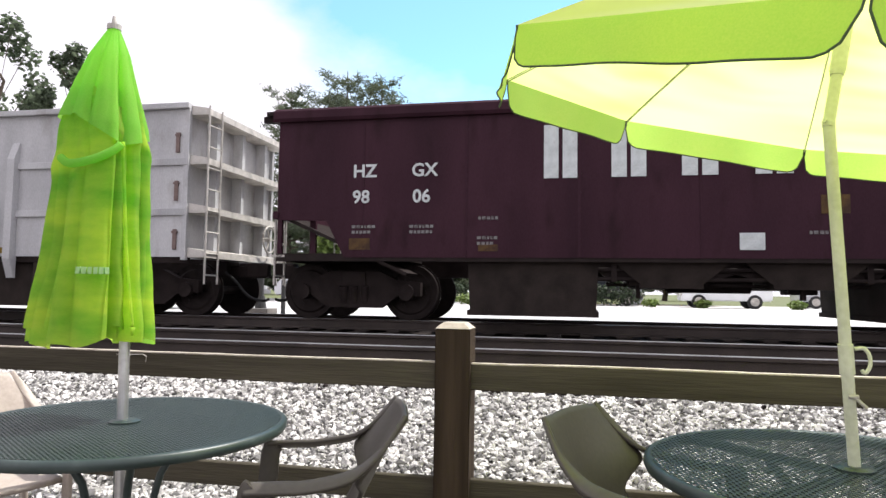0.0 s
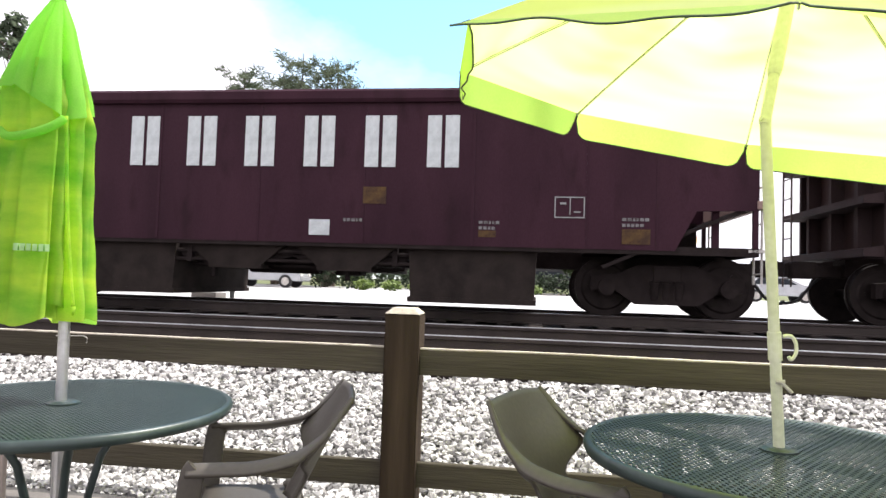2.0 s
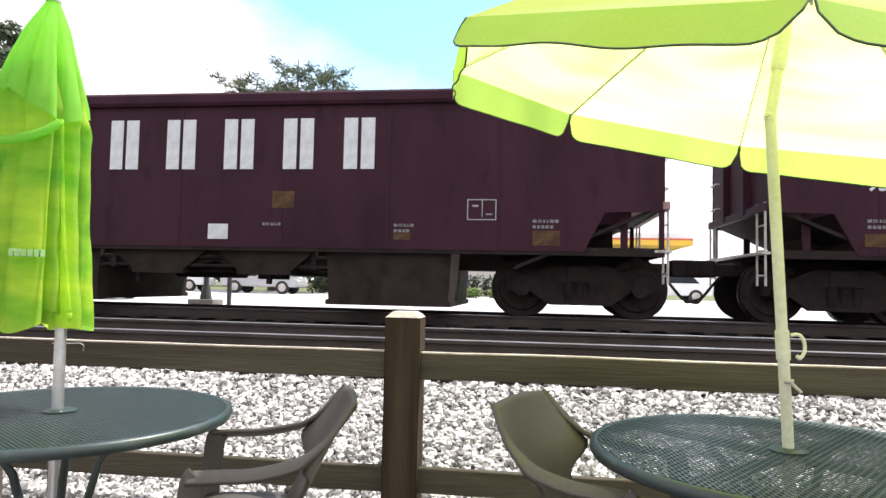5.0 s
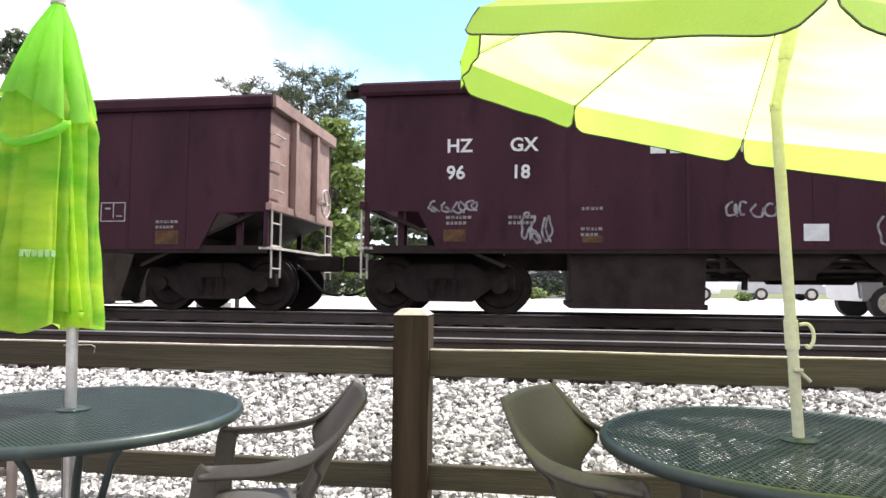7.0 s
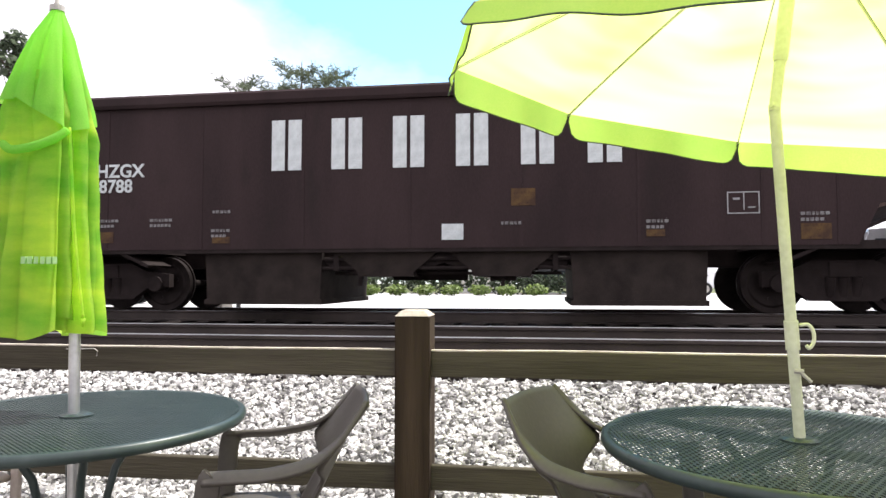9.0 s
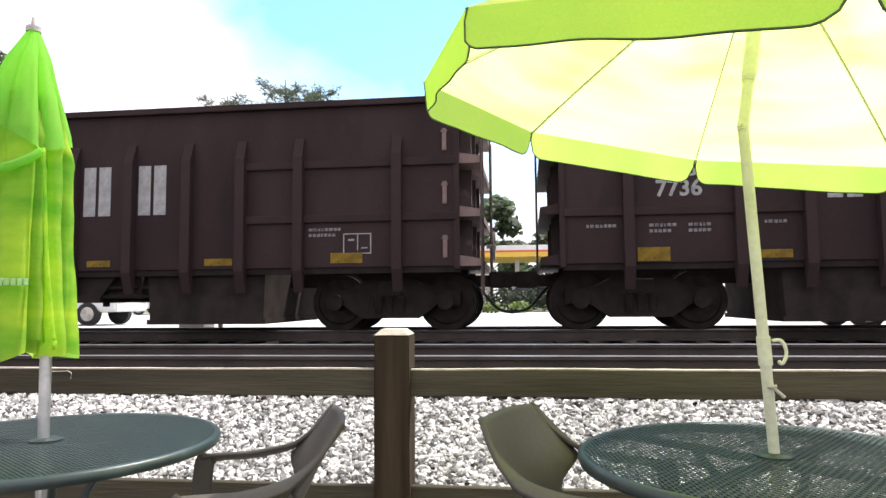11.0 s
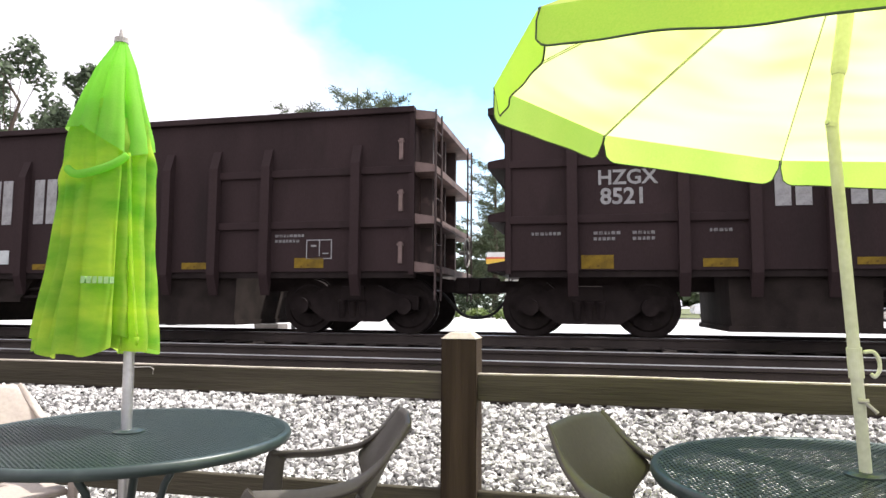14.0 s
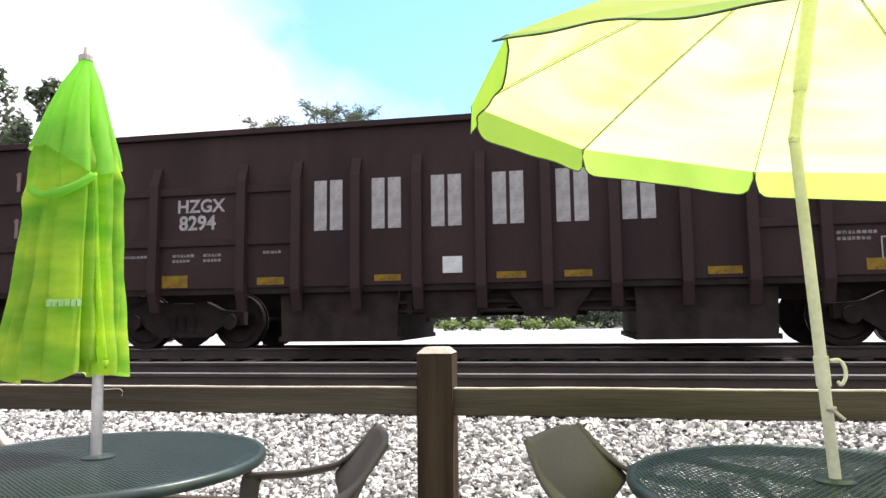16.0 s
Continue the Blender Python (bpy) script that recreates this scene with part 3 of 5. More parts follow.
def build_chair(mat, label):
    """Faces +x; its origin is on the floor under the seat's middle."""
    chair = tagged(new("patio_armchair"), label, "chair", "patio armchairs")
    # backrest shell: a wide bowl that narrows towards the top
    bm = bmesh.new()
    nu, nv, th = 22, 22, 0.014
    def back(u, v, off):
        z = 0.43 + 0.395 * v
        w = min(1.0, max(0.0, (v - 0.30) / 0.26))
        half = 0.120 + 0.150 * w * w * (3 - 2 * w) - 0.075 * max(0.0, (v - 0.56) / 0.44) ** 1.3
        y = u * half
        x = -0.075 - 0.190 * v + 0.13 * (y / 0.27) ** 2 * max(0.0, 1.12 - v)
        return Vector((x - off * 0.95, y * (1 + 0.5 * off), z + 0.012 * (1 - u * u) * v - off * 0.25))
    fr = [[bm.verts.new(back(-1 + 2 * i / nu, j / nv, 0.0)) for i in range(nu + 1)] for j in range(nv + 1)]
    bk = [[bm.verts.new(back(-1 + 2 * i / nu, j / nv, th)) for i in range(nu + 1)] for j in range(nv + 1)]
    for j in range(nv):
        for i in range(nu):
            bm.faces.new((fr[j][i], fr[j][i + 1], fr[j + 1][i + 1], fr[j + 1][i]))
            bm.faces.new((bk[j][i], bk[j + 1][i], bk[j + 1][i + 1], bk[j][i + 1]))
    for j in range(nv):
        bm.faces.new((fr[j][0], fr[j + 1][0], bk[j + 1][0], bk[j][0]))
        bm.faces.new((fr[j][nu], bk[j][nu], bk[j + 1][nu], fr[j + 1][nu]))
    for i in range(nu):
        bm.faces.new((fr[nv][i], fr[nv][i + 1], bk[nv][i + 1], bk[nv][i]))
        bm.faces.new((fr[0][i], bk[0][i], bk[0][i + 1], fr[0][i + 1]))
    part("backrest", bm, mat, chair, smooth=True)
    # rim bead along the backrest's sides and top, running out into the arms
    for s in (-1, 1):
        bm = bmesh.new()
        pts = smooth_path([back(s, 1.0, 0.006), back(s, 0.85, 0.004), back(s, 0.72, 0.002), back(s, 0.60, 0.0) + Vector((0.012, 0, 0.004)), (-0.055, s * 0.288, 0.652), (0.045, s * 0.298, 0.637), (0.13, s * 0.298, 0.636), (0.228, s * 0.292, 0.634)])
        k = len(pts)
        widths = [0.028 + 0.020 * min(1, i / (k * 0.55)) for i in range(k)]
        ribbon(bm, pts, [(0.30 * (1 - i / k), s * (0.4 + 0.4 * min(1, i / (k * 0.5))), -0.55 * min(1, i / (k * 0.6))) for i in range(k)], widths, 0.017)
        arm = part("armrest", bm, mat, chair, smooth=True)
        bm = bmesh.new()
        ribbon(bm, smooth_path([(0.196, s * 0.292, 0.640), (0.212, s * 0.291, 0.61), (0.222, s * 0.286, 0.48), (0.232, s * 0.282, 0.30), (0.25, s * 0.285, 0.0)]), (1, 0, 0), 0.07, 0.022)
        part("leg", bm, mat, chair, smooth=True)
        bm = bmesh.new()
        ribbon(bm, smooth_path([(-0.07, s * 0.19, 0.455), (-0.10, s * 0.215, 0.38), (-0.14, s * 0.24, 0.22), (-0.20, s * 0.26, 0.0)]), (1, 0, 0), 0.05, 0.022)
        part("leg", bm, mat, chair, smooth=True)
    bm = bmesh.new()
    n = 10
    g = {}
    for i in range(n + 1):
        for j in range(n + 1):
            u, v = -1 + 2 * i / n, -1 + 2 * j / n
            x, y = 0.175 * u + 0.06, (0.235 + 0.025 * u) * v
            z = 0.432 - 0.02 * (1 - v * v) * (1 - 0.3 * u) - 0.03 * max(0, u - 0.7)
            g[i, j, 0] = bm.verts.new((x, y, z))
            g[i, j, 1] = bm.verts.new((x, y, z - 0.02))
    for i in range(n):
        for j in range(n):
            bm.faces.new((g[i, j, 0], g[i + 1, j, 0], g[i + 1, j + 1, 0], g[i, j + 1, 0]))
            bm.faces.new((g[i, j, 1], g[i, j + 1, 1], g[i + 1, j + 1, 1], g[i + 1, j, 1]))
    for i in range(n):
        bm.faces.new((g[i, 0, 0], g[i, 0, 1], g[i + 1, 0, 1], g[i + 1, 0, 0]))
        bm.faces.new((g[i, n, 0], g[i + 1, n, 0], g[i + 1, n, 1], g[i, n, 1]))
        bm.faces.new((g[0, i, 0], g[0, i + 1, 0], g[0, i + 1, 1], g[0, i, 1]))
        bm.faces.new((g[n, i, 0], g[n, i, 1], g[n, i + 1, 1], g[n, i + 1, 0]))
    part("seat", bm, mat, chair, smooth=True)
    return chair


# ---- umbrellas ----
CAN_R, CAN_H, VAL = 1.06, 0.575, 0.115
JOINT = Vector((0.686, 2.072, 1.726))
HUB0 = Vector((0.817, 2.160, 2.380))


def canopy_pose(hub, a, b, ph):
    return Matrix.Translation(hub) @ Matrix.Rotation(radians(b), 4, "Y") @ Matrix.Rotation(radians(a), 4, "X") @ Matrix.Rotation(radians(ph), 4, "Z")


def upper_pole_pose(hub):
    return Matrix.Translation(JOINT) @ (Vector(hub) - JOINT).to_track_quat("Z", "Y").to_matrix().to_4x4()


def canopy_point(s, ang):
    """A point of the canopy, in its own space: s from the hub (0) to the rim (1), at an angle; the cloth sags between the ribs."""
    k = ang / (math.pi / 4)
    f = abs((k + 0.5) % 1 - 0.5) * 2          # 0 on a rib, 1 between two
    chord = math.cos(math.pi / 8) / math.cos((abs((k % 1) - 0.5)) * math.pi / 4)
    r = CAN_R * s * chord
    z = -CAN_H * (0.86 * s + 0.14 * s * s) - 0.0 * f
    sag = 0.035 * math.sin(math.pi * min(s, 1.0)) * (0.5 - 0.5 * math.cos(math.pi * f))
    return Vector((r * math.cos(ang), r * math.sin(ang), z - sag))


def build_open_umbrella():
    umb = tagged(new("patio_umbrella"), "open lime green patio umbrella with cream pole, through the mesh table", "umbrella", "patio umbrellas")
    top = JOINT
    d = (top - Vector((0.757, 2.146, 0.745))).normalized()
    low = Vector((0.757, 2.146, 0.745)) - d * 0.70
    bm = bmesh.new()
    tube(bm, low, top, 0.0162, sides=20)
    pole = part("pole", bm, M_POLE, umb, smooth=False)
    bm = bmesh.new()
    tube(bm, (low.x, low.y, 0.0), (low.x, low.y, 0.05), 0.21, 0.19, sides=32)
    tube(bm, (low.x, low.y, 0.05), (low.x, low.y, 0.30), 0.03, sides=20)
    part("base", bm, M_DARKMETAL, umb, "round weighted base")
    for z, r, h in ((1.055, 0.0200, 0.085),):
        p = low + d * ((z - low.z) / d.z)
        bm = bmesh.new()
        tube(bm, p - d * h / 2, p + d * h / 2, r, sides=20)
        part("pole_collar", bm, M_POLE, umb)
    p = low + d * ((1.085 - low.z) / d.z)
    bm = bmesh.new()
    pipe(bm, smooth_path([p + Vector((0.02, -0.01, 0)), p + Vector((0.042, -0.012, 0.002)), p + Vector((0.055, -0.014, -0.016)), p + Vector((0.056, -0.016, -0.045)), p + Vector((0.043, -0.018, -0.066)), p + Vector((0.034, -0.018, -0.058))]), 0.0055, 8)
    part("hook", bm, M_POLE, umb, "curved crank hook", smooth=True)
    p = low + d * ((0.92 - low.z) / d.z)
    bm = bmesh.new()
    tube(bm, p + Vector((0.0, -0.02, 0.035)), p + Vector((0.034, -0.03, 0.0)), 0.005, sides=8)
    tube(bm, p + Vector((-0.01, -0.018, 0.03)), p + Vector((0.016, -0.022, 0.03)), 0.007, sides=8)
    part("locking_pin", bm, M_PALE, umb, "metal locking pin")
    # the tilting top, which the wind moves
    bm = bmesh.new()
    tube(bm, (0, 0, -0.08), (0, 0, 0.0), 0.03, sides=20)
    tube(bm, (0, 0, 0.0), (0, 0, 0.05), 0.022, 0.008, sides=16)
    canopy = part("canopy", bm, M_POLE, umb, "lime green cloth canopy blown by wind")
    # the upper pole swings in the tilt joint; its own space has the joint at its origin and the hub along z
    bm = bmesh.new()
    tube(bm, (0, 0, -0.012), (0, 0, 0.64), 0.0160, sides=20)
    upper = part("upper_pole", bm, M_POLE, umb)
    upper.matrix_basis = upper_pole_pose(HUB0)
    bm = bmesh.new()
    tube(bm, (0, 0, 0.165), (0, 0, 0.60), 0.0215, sides=20)
    tube(bm, (0, 0, 0.150), (0, 0, 0.165), 0.0180, 0.0215, sides=20)
    part("runner_sleeve", bm, M_POLE, upper, "cream runner sleeve")
    bm = bmesh.new()
    bmesh.ops.create_uvsphere(bm, u_segments=16, v_segments=10, radius=0.0176)
    tube(bm, (0, -0.021, 0), (0, 0.021, 0), 0.007, sides=10)
    part("tilt_joint", bm, M_POLE, upper, "tilt joint with pivot pin", smooth=False)
    for k in range(8):
        a0 = -k * math.pi / 4
        # cloth panel between rib k and rib k+1
        bm = bmesh.new()
        ns, na = 12, 12
        rows = [[bm.verts.new(canopy_point(0.03 + 0.97 * i / ns, a0 - math.pi / 4 * j / na)) for j in range(na + 1)] for i in range(ns + 1)]
        for i in range(ns):
            for j in range(na):
                bm.faces.new((rows[i][j], rows[i + 1][j], rows[i + 1][j + 1], rows[i][j + 1]))
        part("cloth_panel", bm, M_LIMETOP, canopy, smooth=True)
        # rib, stretcher and seam
        bm = bmesh.new()
        pts = [canopy_point(s / 10, a0) - Vector((0, 0, 0.010)) for s in range(0, 11)]
        pipe(bm, pts, 0.0032, 6)
        rib = part("rib", bm, M_POLE, canopy, smooth=True)
        bm = bmesh.new()
        pts = [canopy_point(s / 10, a0) - Vector((0, 0, 0.0025)) for s in range(1, 11)]
        ribbon(bm, pts, (-math.sin(a0), math.cos(a0), 0), 0.0030, 0.002)
        part("seam", bm, M_HEM, canopy)
    for k in range(8):
        build_valance(canopy, k)
    return umb


def valance_hinge(k):
    """The middle of the rim between ribs k and k+1 and its frame: x along the rim, y outwards, z up."""
    a, b = canopy_point(1, -k * math.pi / 4), canopy_point(1, -(k + 1) * math.pi / 4)
    x = (b - a).normalized()
    y = Vector((0, 0, 1)).cross(x)
    m = Matrix((x, y, (0, 0, 1))).transposed().to_4x4()
    return Matrix.Translation((a + b) / 2) @ m, (b - a).length


VALANCES = []


def build_valance(canopy, k):
    m, length = valance_hinge(k)
    bm = bmesh.new()
    n, rows = 40, 6
    half = length / 2 - 0.004
    def depth(u):      # rounded lower corners
        e = min(1.0, (1 - abs(u)) * half / 0.07)
        return VAL * (0.30 + 0.70 * math.sqrt(max(0.0, 1 - (1 - e) ** 2)))
    def at(u, f):
        z = -depth(u) * f
        y = (0.007 * math.sin(u * 4.0 + k * 1.7) + 0.004 * math.sin(u * 9.0 + k)) * f
        return Vector((u * half, y, z))
    g = [[bm.verts.new(at(-1 + 2 * i / n, j / rows)) for i in range(n + 1)] for j in range(rows + 1)]
    for j in range(rows):
        for i in range(n):
            bm.faces.new((g[j][i], g[j][i + 1], g[j + 1][i + 1], g[j + 1][i]))
    v = part("valance", bm, M_VALANCE, canopy, "scalloped lime valance with dark hem", smooth=True)
    v.matrix_basis = m
    # dark tape round the free edge
    bm = bmesh.new()
    edge = [at(-1, f / 4) for f in range(0, 4)] + [at(-1 + 2 * i / n, 1.0) for i in range(n + 1)] + [at(1, f / 4) for f in range(3, -1, -1)]
    pipe(bm, edge, 0.0026, 6)
    h = new("hem", mesh_of("hem", bm, M_HEM, True))
    h.parent = v
    VALANCES.append((v, m, k))


def build_closed_umbrella():
    umb = tagged(new("patio_umbrella"), "closed lime green patio umbrella in the green metal table", "umbrella", "patio umbrellas")
    umb.location = (-1.636, 2.182, 0.745)
    bm = bmesh.new()
    tube(bm, (0, 0, -0.68), (-0.02, 0, 0.60), 0.019, sides=20)
    part("pole", bm, M_ALU, umb, "silver aluminium pole")
    bm = bmesh.new()
    tube(bm, (0, 0, -0.74), (0, 0, -0.69), 0.21, 0.19, sides=32)
    tube(bm, (0, 0, -0.69), (0, 0, -0.45), 0.03, sides=20)
    part("base", bm, M_DARKMETAL, umb, "round weighted base")
    # heights over the table and the cloth's reach to either side of the pole
    PROFILE = ((0.285, -0.466, 0.116), (0.495, -0.425, 0.092), (0.715, -0.384, 0.062), (0.935, -0.342, 0.050), (1.085, -0.322, 0.026), (1.255, -0.264, -0.024), (1.365, -0.214, -0.054), (1.470, -0.142, -0.098))
    def reach(z):
        for (a, l0, r0), (b, l1, r1) in zip(PROFILE, PROFILE[1:]):
            if z <= b:
                f = max(0.0, (z - a) / (b - a))
                return l0 + (l1 - l0) * f, r0 + (r1 - r0) * f
        return PROFILE[-1][1:]
    def cloth(z0, z1, grow, pleats, hem, twist):
        """A hanging tube of cloth; pleats: (angle, depth, width) of its creases, in degrees and shares of the radius."""
        bm = bmesh.new()
        nz, na = 60, 240
        rows = []
        for i in range(nz + 1):
            row = []
            for j in range(na):
                th = 360.0 * j / na
                f = i / nz
                zlow = z0 + hem(th)
                z = zlow + (z1 - zlow) * f
                l, r = reach(z)
                c, hw = (l + r) / 2, (r - l) / 2 * grow
                cut = 0.0
                for a, depth, width in pleats:
                    d = (th - 42 - a - twist * f * math.sin(a) + 180) % 360 - 180
                    cut += 1.35 * depth * math.exp(-abs(d / (1.2 * width)) ** 1.3) * (0.35 + 0.65 * min(1, (1 - f) * 1.5))
                bulge = 0.06 * noise.noise(Vector((math.cos(radians(th)) * 1.5, math.sin(radians(th)) * 1.5, z * 2.2))) + 0.035 * noise.noise(Vector((math.cos(radians(th)) * 5, math.sin(radians(th)) * 5, z * 7)))
                ridge = 0.07 * math.exp(-((z - 0.96 - 0.10 * math.cos(radians(th + 40))) / 0.035) ** 2) * (1 if pleats[0][1] > 0.25 else 0)
                tuck = 0.24 * math.exp(-((th - 274) / 26) ** 2 - ((z - 1.01) / 0.085) ** 2) if z0 < 0.5 else 0.0
                rad = hw * (1.06 - cut + bulge + ridge - tuck)
                row.append(bm.verts.new((c + rad * math.cos(radians(th)), 0.80 * rad * math.sin(radians(th)), z)))
            rows.append(row)
        for i in range(nz):
            for j in range(na):
                bm.faces.new((rows[i][j], rows[i][(j + 1) % na], rows[i + 1][(j + 1) % na], rows[i + 1][j]))
        return bm
    SKIRT = ((208, 0.26, 13), (243, 0.22, 10), (286, 0.38, 6), (299, 0.24, 4), (330, 0.28, 9), (15, 0.3, 10), (50, 0.25, 9), (90, 0.3, 12), (130, 0.25, 10), (170, 0.3, 12), (196, 0.2, 9))
    FLAP = ((205, 0.16, 10), (240, 0.16, 5), (285, 0.18, 4), (330, 0.15, 8), (20, 0.2, 9), (80, 0.2, 10), (140, 0.2, 10))
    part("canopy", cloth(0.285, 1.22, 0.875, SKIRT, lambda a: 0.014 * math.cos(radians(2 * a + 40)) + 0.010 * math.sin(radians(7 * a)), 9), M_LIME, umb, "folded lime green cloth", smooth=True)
    def flap_hem(a):
        d = (a - 327 + 180) % 360 - 180
        return -0.07 + (0.115 * min(1, -d / 65) if d < 0 else 0.045 * min(1, d / 60) + 0.07 * max(0, (d - 60) / 120))
    part("vent_cap", cloth(1.07, 1.475, 0.93, FLAP, flap_hem, 6), M_LIMECAP, umb, "loose folded top flap with pointed hem", smooth=True)
    def on_cloth(th, z, out):
        l, r = reach(z)
        rad = (r - l) / 2 * out
        return ((l + r) / 2 + rad * math.cos(radians(th)), 0.80 * rad * math.sin(radians(th)), z)
    bm = bmesh.new()
    roll = smooth_path([on_cloth(248, 0.950, 0.90), on_cloth(266, 0.925, 0.93), on_cloth(290, 0.935, 0.97), on_cloth(310, 0.965, 0.98), on_cloth(324, 1.00, 0.98)], 6)
    pipe(bm, roll, 0.015, sides=10)
    part("rolled_fold", bm, M_LIMECAP, umb, "rolled crease of cloth", smooth=True)
    bm = bmesh.new()
    seam_line = smooth_path([on_cloth(326, 1.01, 0.99), on_cloth(329, 0.85, 0.95), on_cloth(332, 0.65, 0.96), on_cloth(334, 0.48, 0.97), on_cloth(336, 0.345, 0.99)], 6)
    pipe(bm, seam_line, 0.006, sides=10)
    tube(bm, seam_line[-1], (seam_line[-1][0], seam_line[-1][1], seam_line[-1][2] - 0.03), 0.010, 0.004, sides=10)
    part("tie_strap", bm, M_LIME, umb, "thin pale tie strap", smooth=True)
    CORE = tuple((a, 0.62, 11) for a in (8, 50, 100, 138, 190, 232, 268, 318))
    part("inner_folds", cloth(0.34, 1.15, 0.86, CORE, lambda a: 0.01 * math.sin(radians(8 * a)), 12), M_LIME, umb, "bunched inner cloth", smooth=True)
    bm = bmesh.new()
    tube(bm, (-0.120, 0, 1.465), (-0.120, 0, 1.485), 0.026, sides=16)
    tube(bm, (-0.120, 0, 1.485), (-0.122, 0, 1.52), 0.012, 0.006, sides=12)
    part("finial", bm, M_PALE, umb, "pale plastic finial")
    # worn print on the cloth, not legible
    bm = bmesh.new()
    for k in range(6):
        corners = [on_cloth(292 + 4 * k + da, z, out) for out in (1.0, 1.125) for da, z in ((0, 0.530), (2.9, 0.530), (2.9, 0.554), (0, 0.554))]
        vs = [bm.verts.new(c) for c in corners]
        for q in ((4, 5, 6, 7), (0, 1, 5, 4), (1, 2, 6, 5), (2, 3, 7, 6), (3, 0, 4, 7)):
            bm.faces.new([vs[i] for i in q])
    part("print_bar", bm, M_PRINT, umb, "pale worn print")
    return umb


# ---- freight cars ----
MESHES = {}


def cached(key, make):
    if key not in MESHES:
        MESHES[key] = make()
    return MESHES[key]


def box_mesh(name, mat, *boxes, bevel=0.0):
    bm = bmesh.new()
    for b in boxes:
        box(bm, *b, bevel)
    return mesh_of(name, bm, mat)


def wheelset_mesh():
    bm = bmesh.new()
    for s in (-1, 1):
        tube(bm, (0, s * 0.69, 0), (0, s * 0.80, 0), 0.457, sides=36)
        tube(bm, (0, s * 0.66, 0), (0, s * 0.69, 0), 0.485, sides=36)
        tube(bm, (0, s * 0.80, 0), (0, s * 0.815, 0), 0.37, 0.34, sides=28)
        tube(bm, (0, s * 0.80, 0), (0, s * 0.86, 0), 0.12, sides=18)
        for k in range(3):      # balance marks
            a = 2 * math.pi * k / 3
            tube(bm, (0.24 * math.cos(a), s * 0.815, 0.24 * math.sin(a)), (0.24 * math.cos(a), s * 0.825, 0.24 * math.sin(a)), 0.03, sides=8)
    tube(bm, (0, -1.0, 0), (0, 1.0, 0), 0.075, sides=14)
    return mesh_of("wheelset", bm, M_WHEEL)


def truck_mesh():
    bm = bmesh.new()
    for s in (-1, 1):
        y0, y1 = (s * 0.93, s * 1.07) if s > 0 else (s * 1.07, s * 0.93)
        prism(bm, [(-1.12, 0.40), (-1.12, 0.62), (-0.72, 0.66), (-0.42, 0.80), (0.42, 0.80), (0.72, 0.66), (1.12, 0.62), (1.12, 0.40), (0.78, 0.42), (0.46, 0.20), (-0.46, 0.20), (-0.78, 0.42)], "y", y0, y1)
        for x in (-0.89, 0.89):
            tube(bm, (x, s * 0.95, 0.457), (x, s * 1.14, 0.457), 0.13, sides=14)
        for x in (-0.18, 0.0, 0.18):      # coil springs
            tube(bm, (x, s * 1.02, 0.28), (x, s * 1.10, 0.55), 0.07, sides=10)
    box(bm, -0.2, 0.2, -1.1, 1.1, 0.55, 0.78, 0.02)
    return mesh_of("truck", bm, M_UNDER)


def coupler_mesh():
    bm = bmesh.new()
    box(bm, -0.25, 0.42, -0.09, 0.09, 0.70, 0.90, 0.02)
    box(bm, 0.36, 0.74, -0.17, 0.10, 0.68, 0.96, 0.04)
    box(bm, 0.60, 0.80, -0.20, -0.06, 0.70, 0.94, 0.03)
    return mesh_of("coupler", bm, M_UNDER)


def hose_mesh():
    bm = bmesh.new()
    pipe(bm, smooth_path([(0.05, -0.35, 0.78), (0.25, -0.36, 0.62), (0.5, -0.30, 0.34), (0.74, -0.2, 0.27), (0.80, -0.12, 0.30)]), 0.026, 8)
    return mesh_of("air_hose", bm, M_RUBBER, True)


def ladder_mesh(z0, z1, width, mat):
    bm = bmesh.new()
    for x in (0, width):
        tube(bm, (x, 0, z0), (x, 0, z1), 0.018, sides=8)
    z = z0 + 0.15
    while z < z1 - 0.05:
        tube(bm, (0, 0, z), (width, 0, z), 0.013, sides=8)
        z += 0.36
    return mesh_of("ladder", bm, mat)


def handhold_mesh(mat):
    bm = bmesh.new()
    pipe(bm, [(0, 0, 0), (0.07, 0, 0), (0.07, 0.42, 0), (0, 0.42, 0)], 0.012, 6)
    return mesh_of("handhold", bm, mat)


def brake_wheel_mesh():
    bm = bmesh.new()
    ring = [(0.0, 0.26 * math.cos(a), 0.26 * math.sin(a)) for a in (2 * math.pi * k / 24 for k in range(25))]
    pipe(bm, ring, 0.018, 6)
    for k in range(3):
        a = 2 * math.pi * k / 3
        tube(bm, (0, 0, 0), (0, 0.26 * math.cos(a), 0.26 * math.sin(a)), 0.014, sides=6)
    tube(bm, (-0.14, 0, 0), (0.03, 0, 0), 0.04, sides=10)
    return mesh_of("brake_wheel", bm, M_PALE)


def hopper_mesh(w0, w1, depth):
    bm = bmesh.new()
    prism(bm, [(-w0, 0.98), (w0, 0.98), (w1, depth), (-w1, depth)], "y", -1.42, 1.42)
    box(bm, -w1 - 0.04, w1 + 0.04, -1.44, 1.44, depth - 0.03, depth + 0.05)
    return mesh_of("hopper_door", bm, M_DOORBOX)


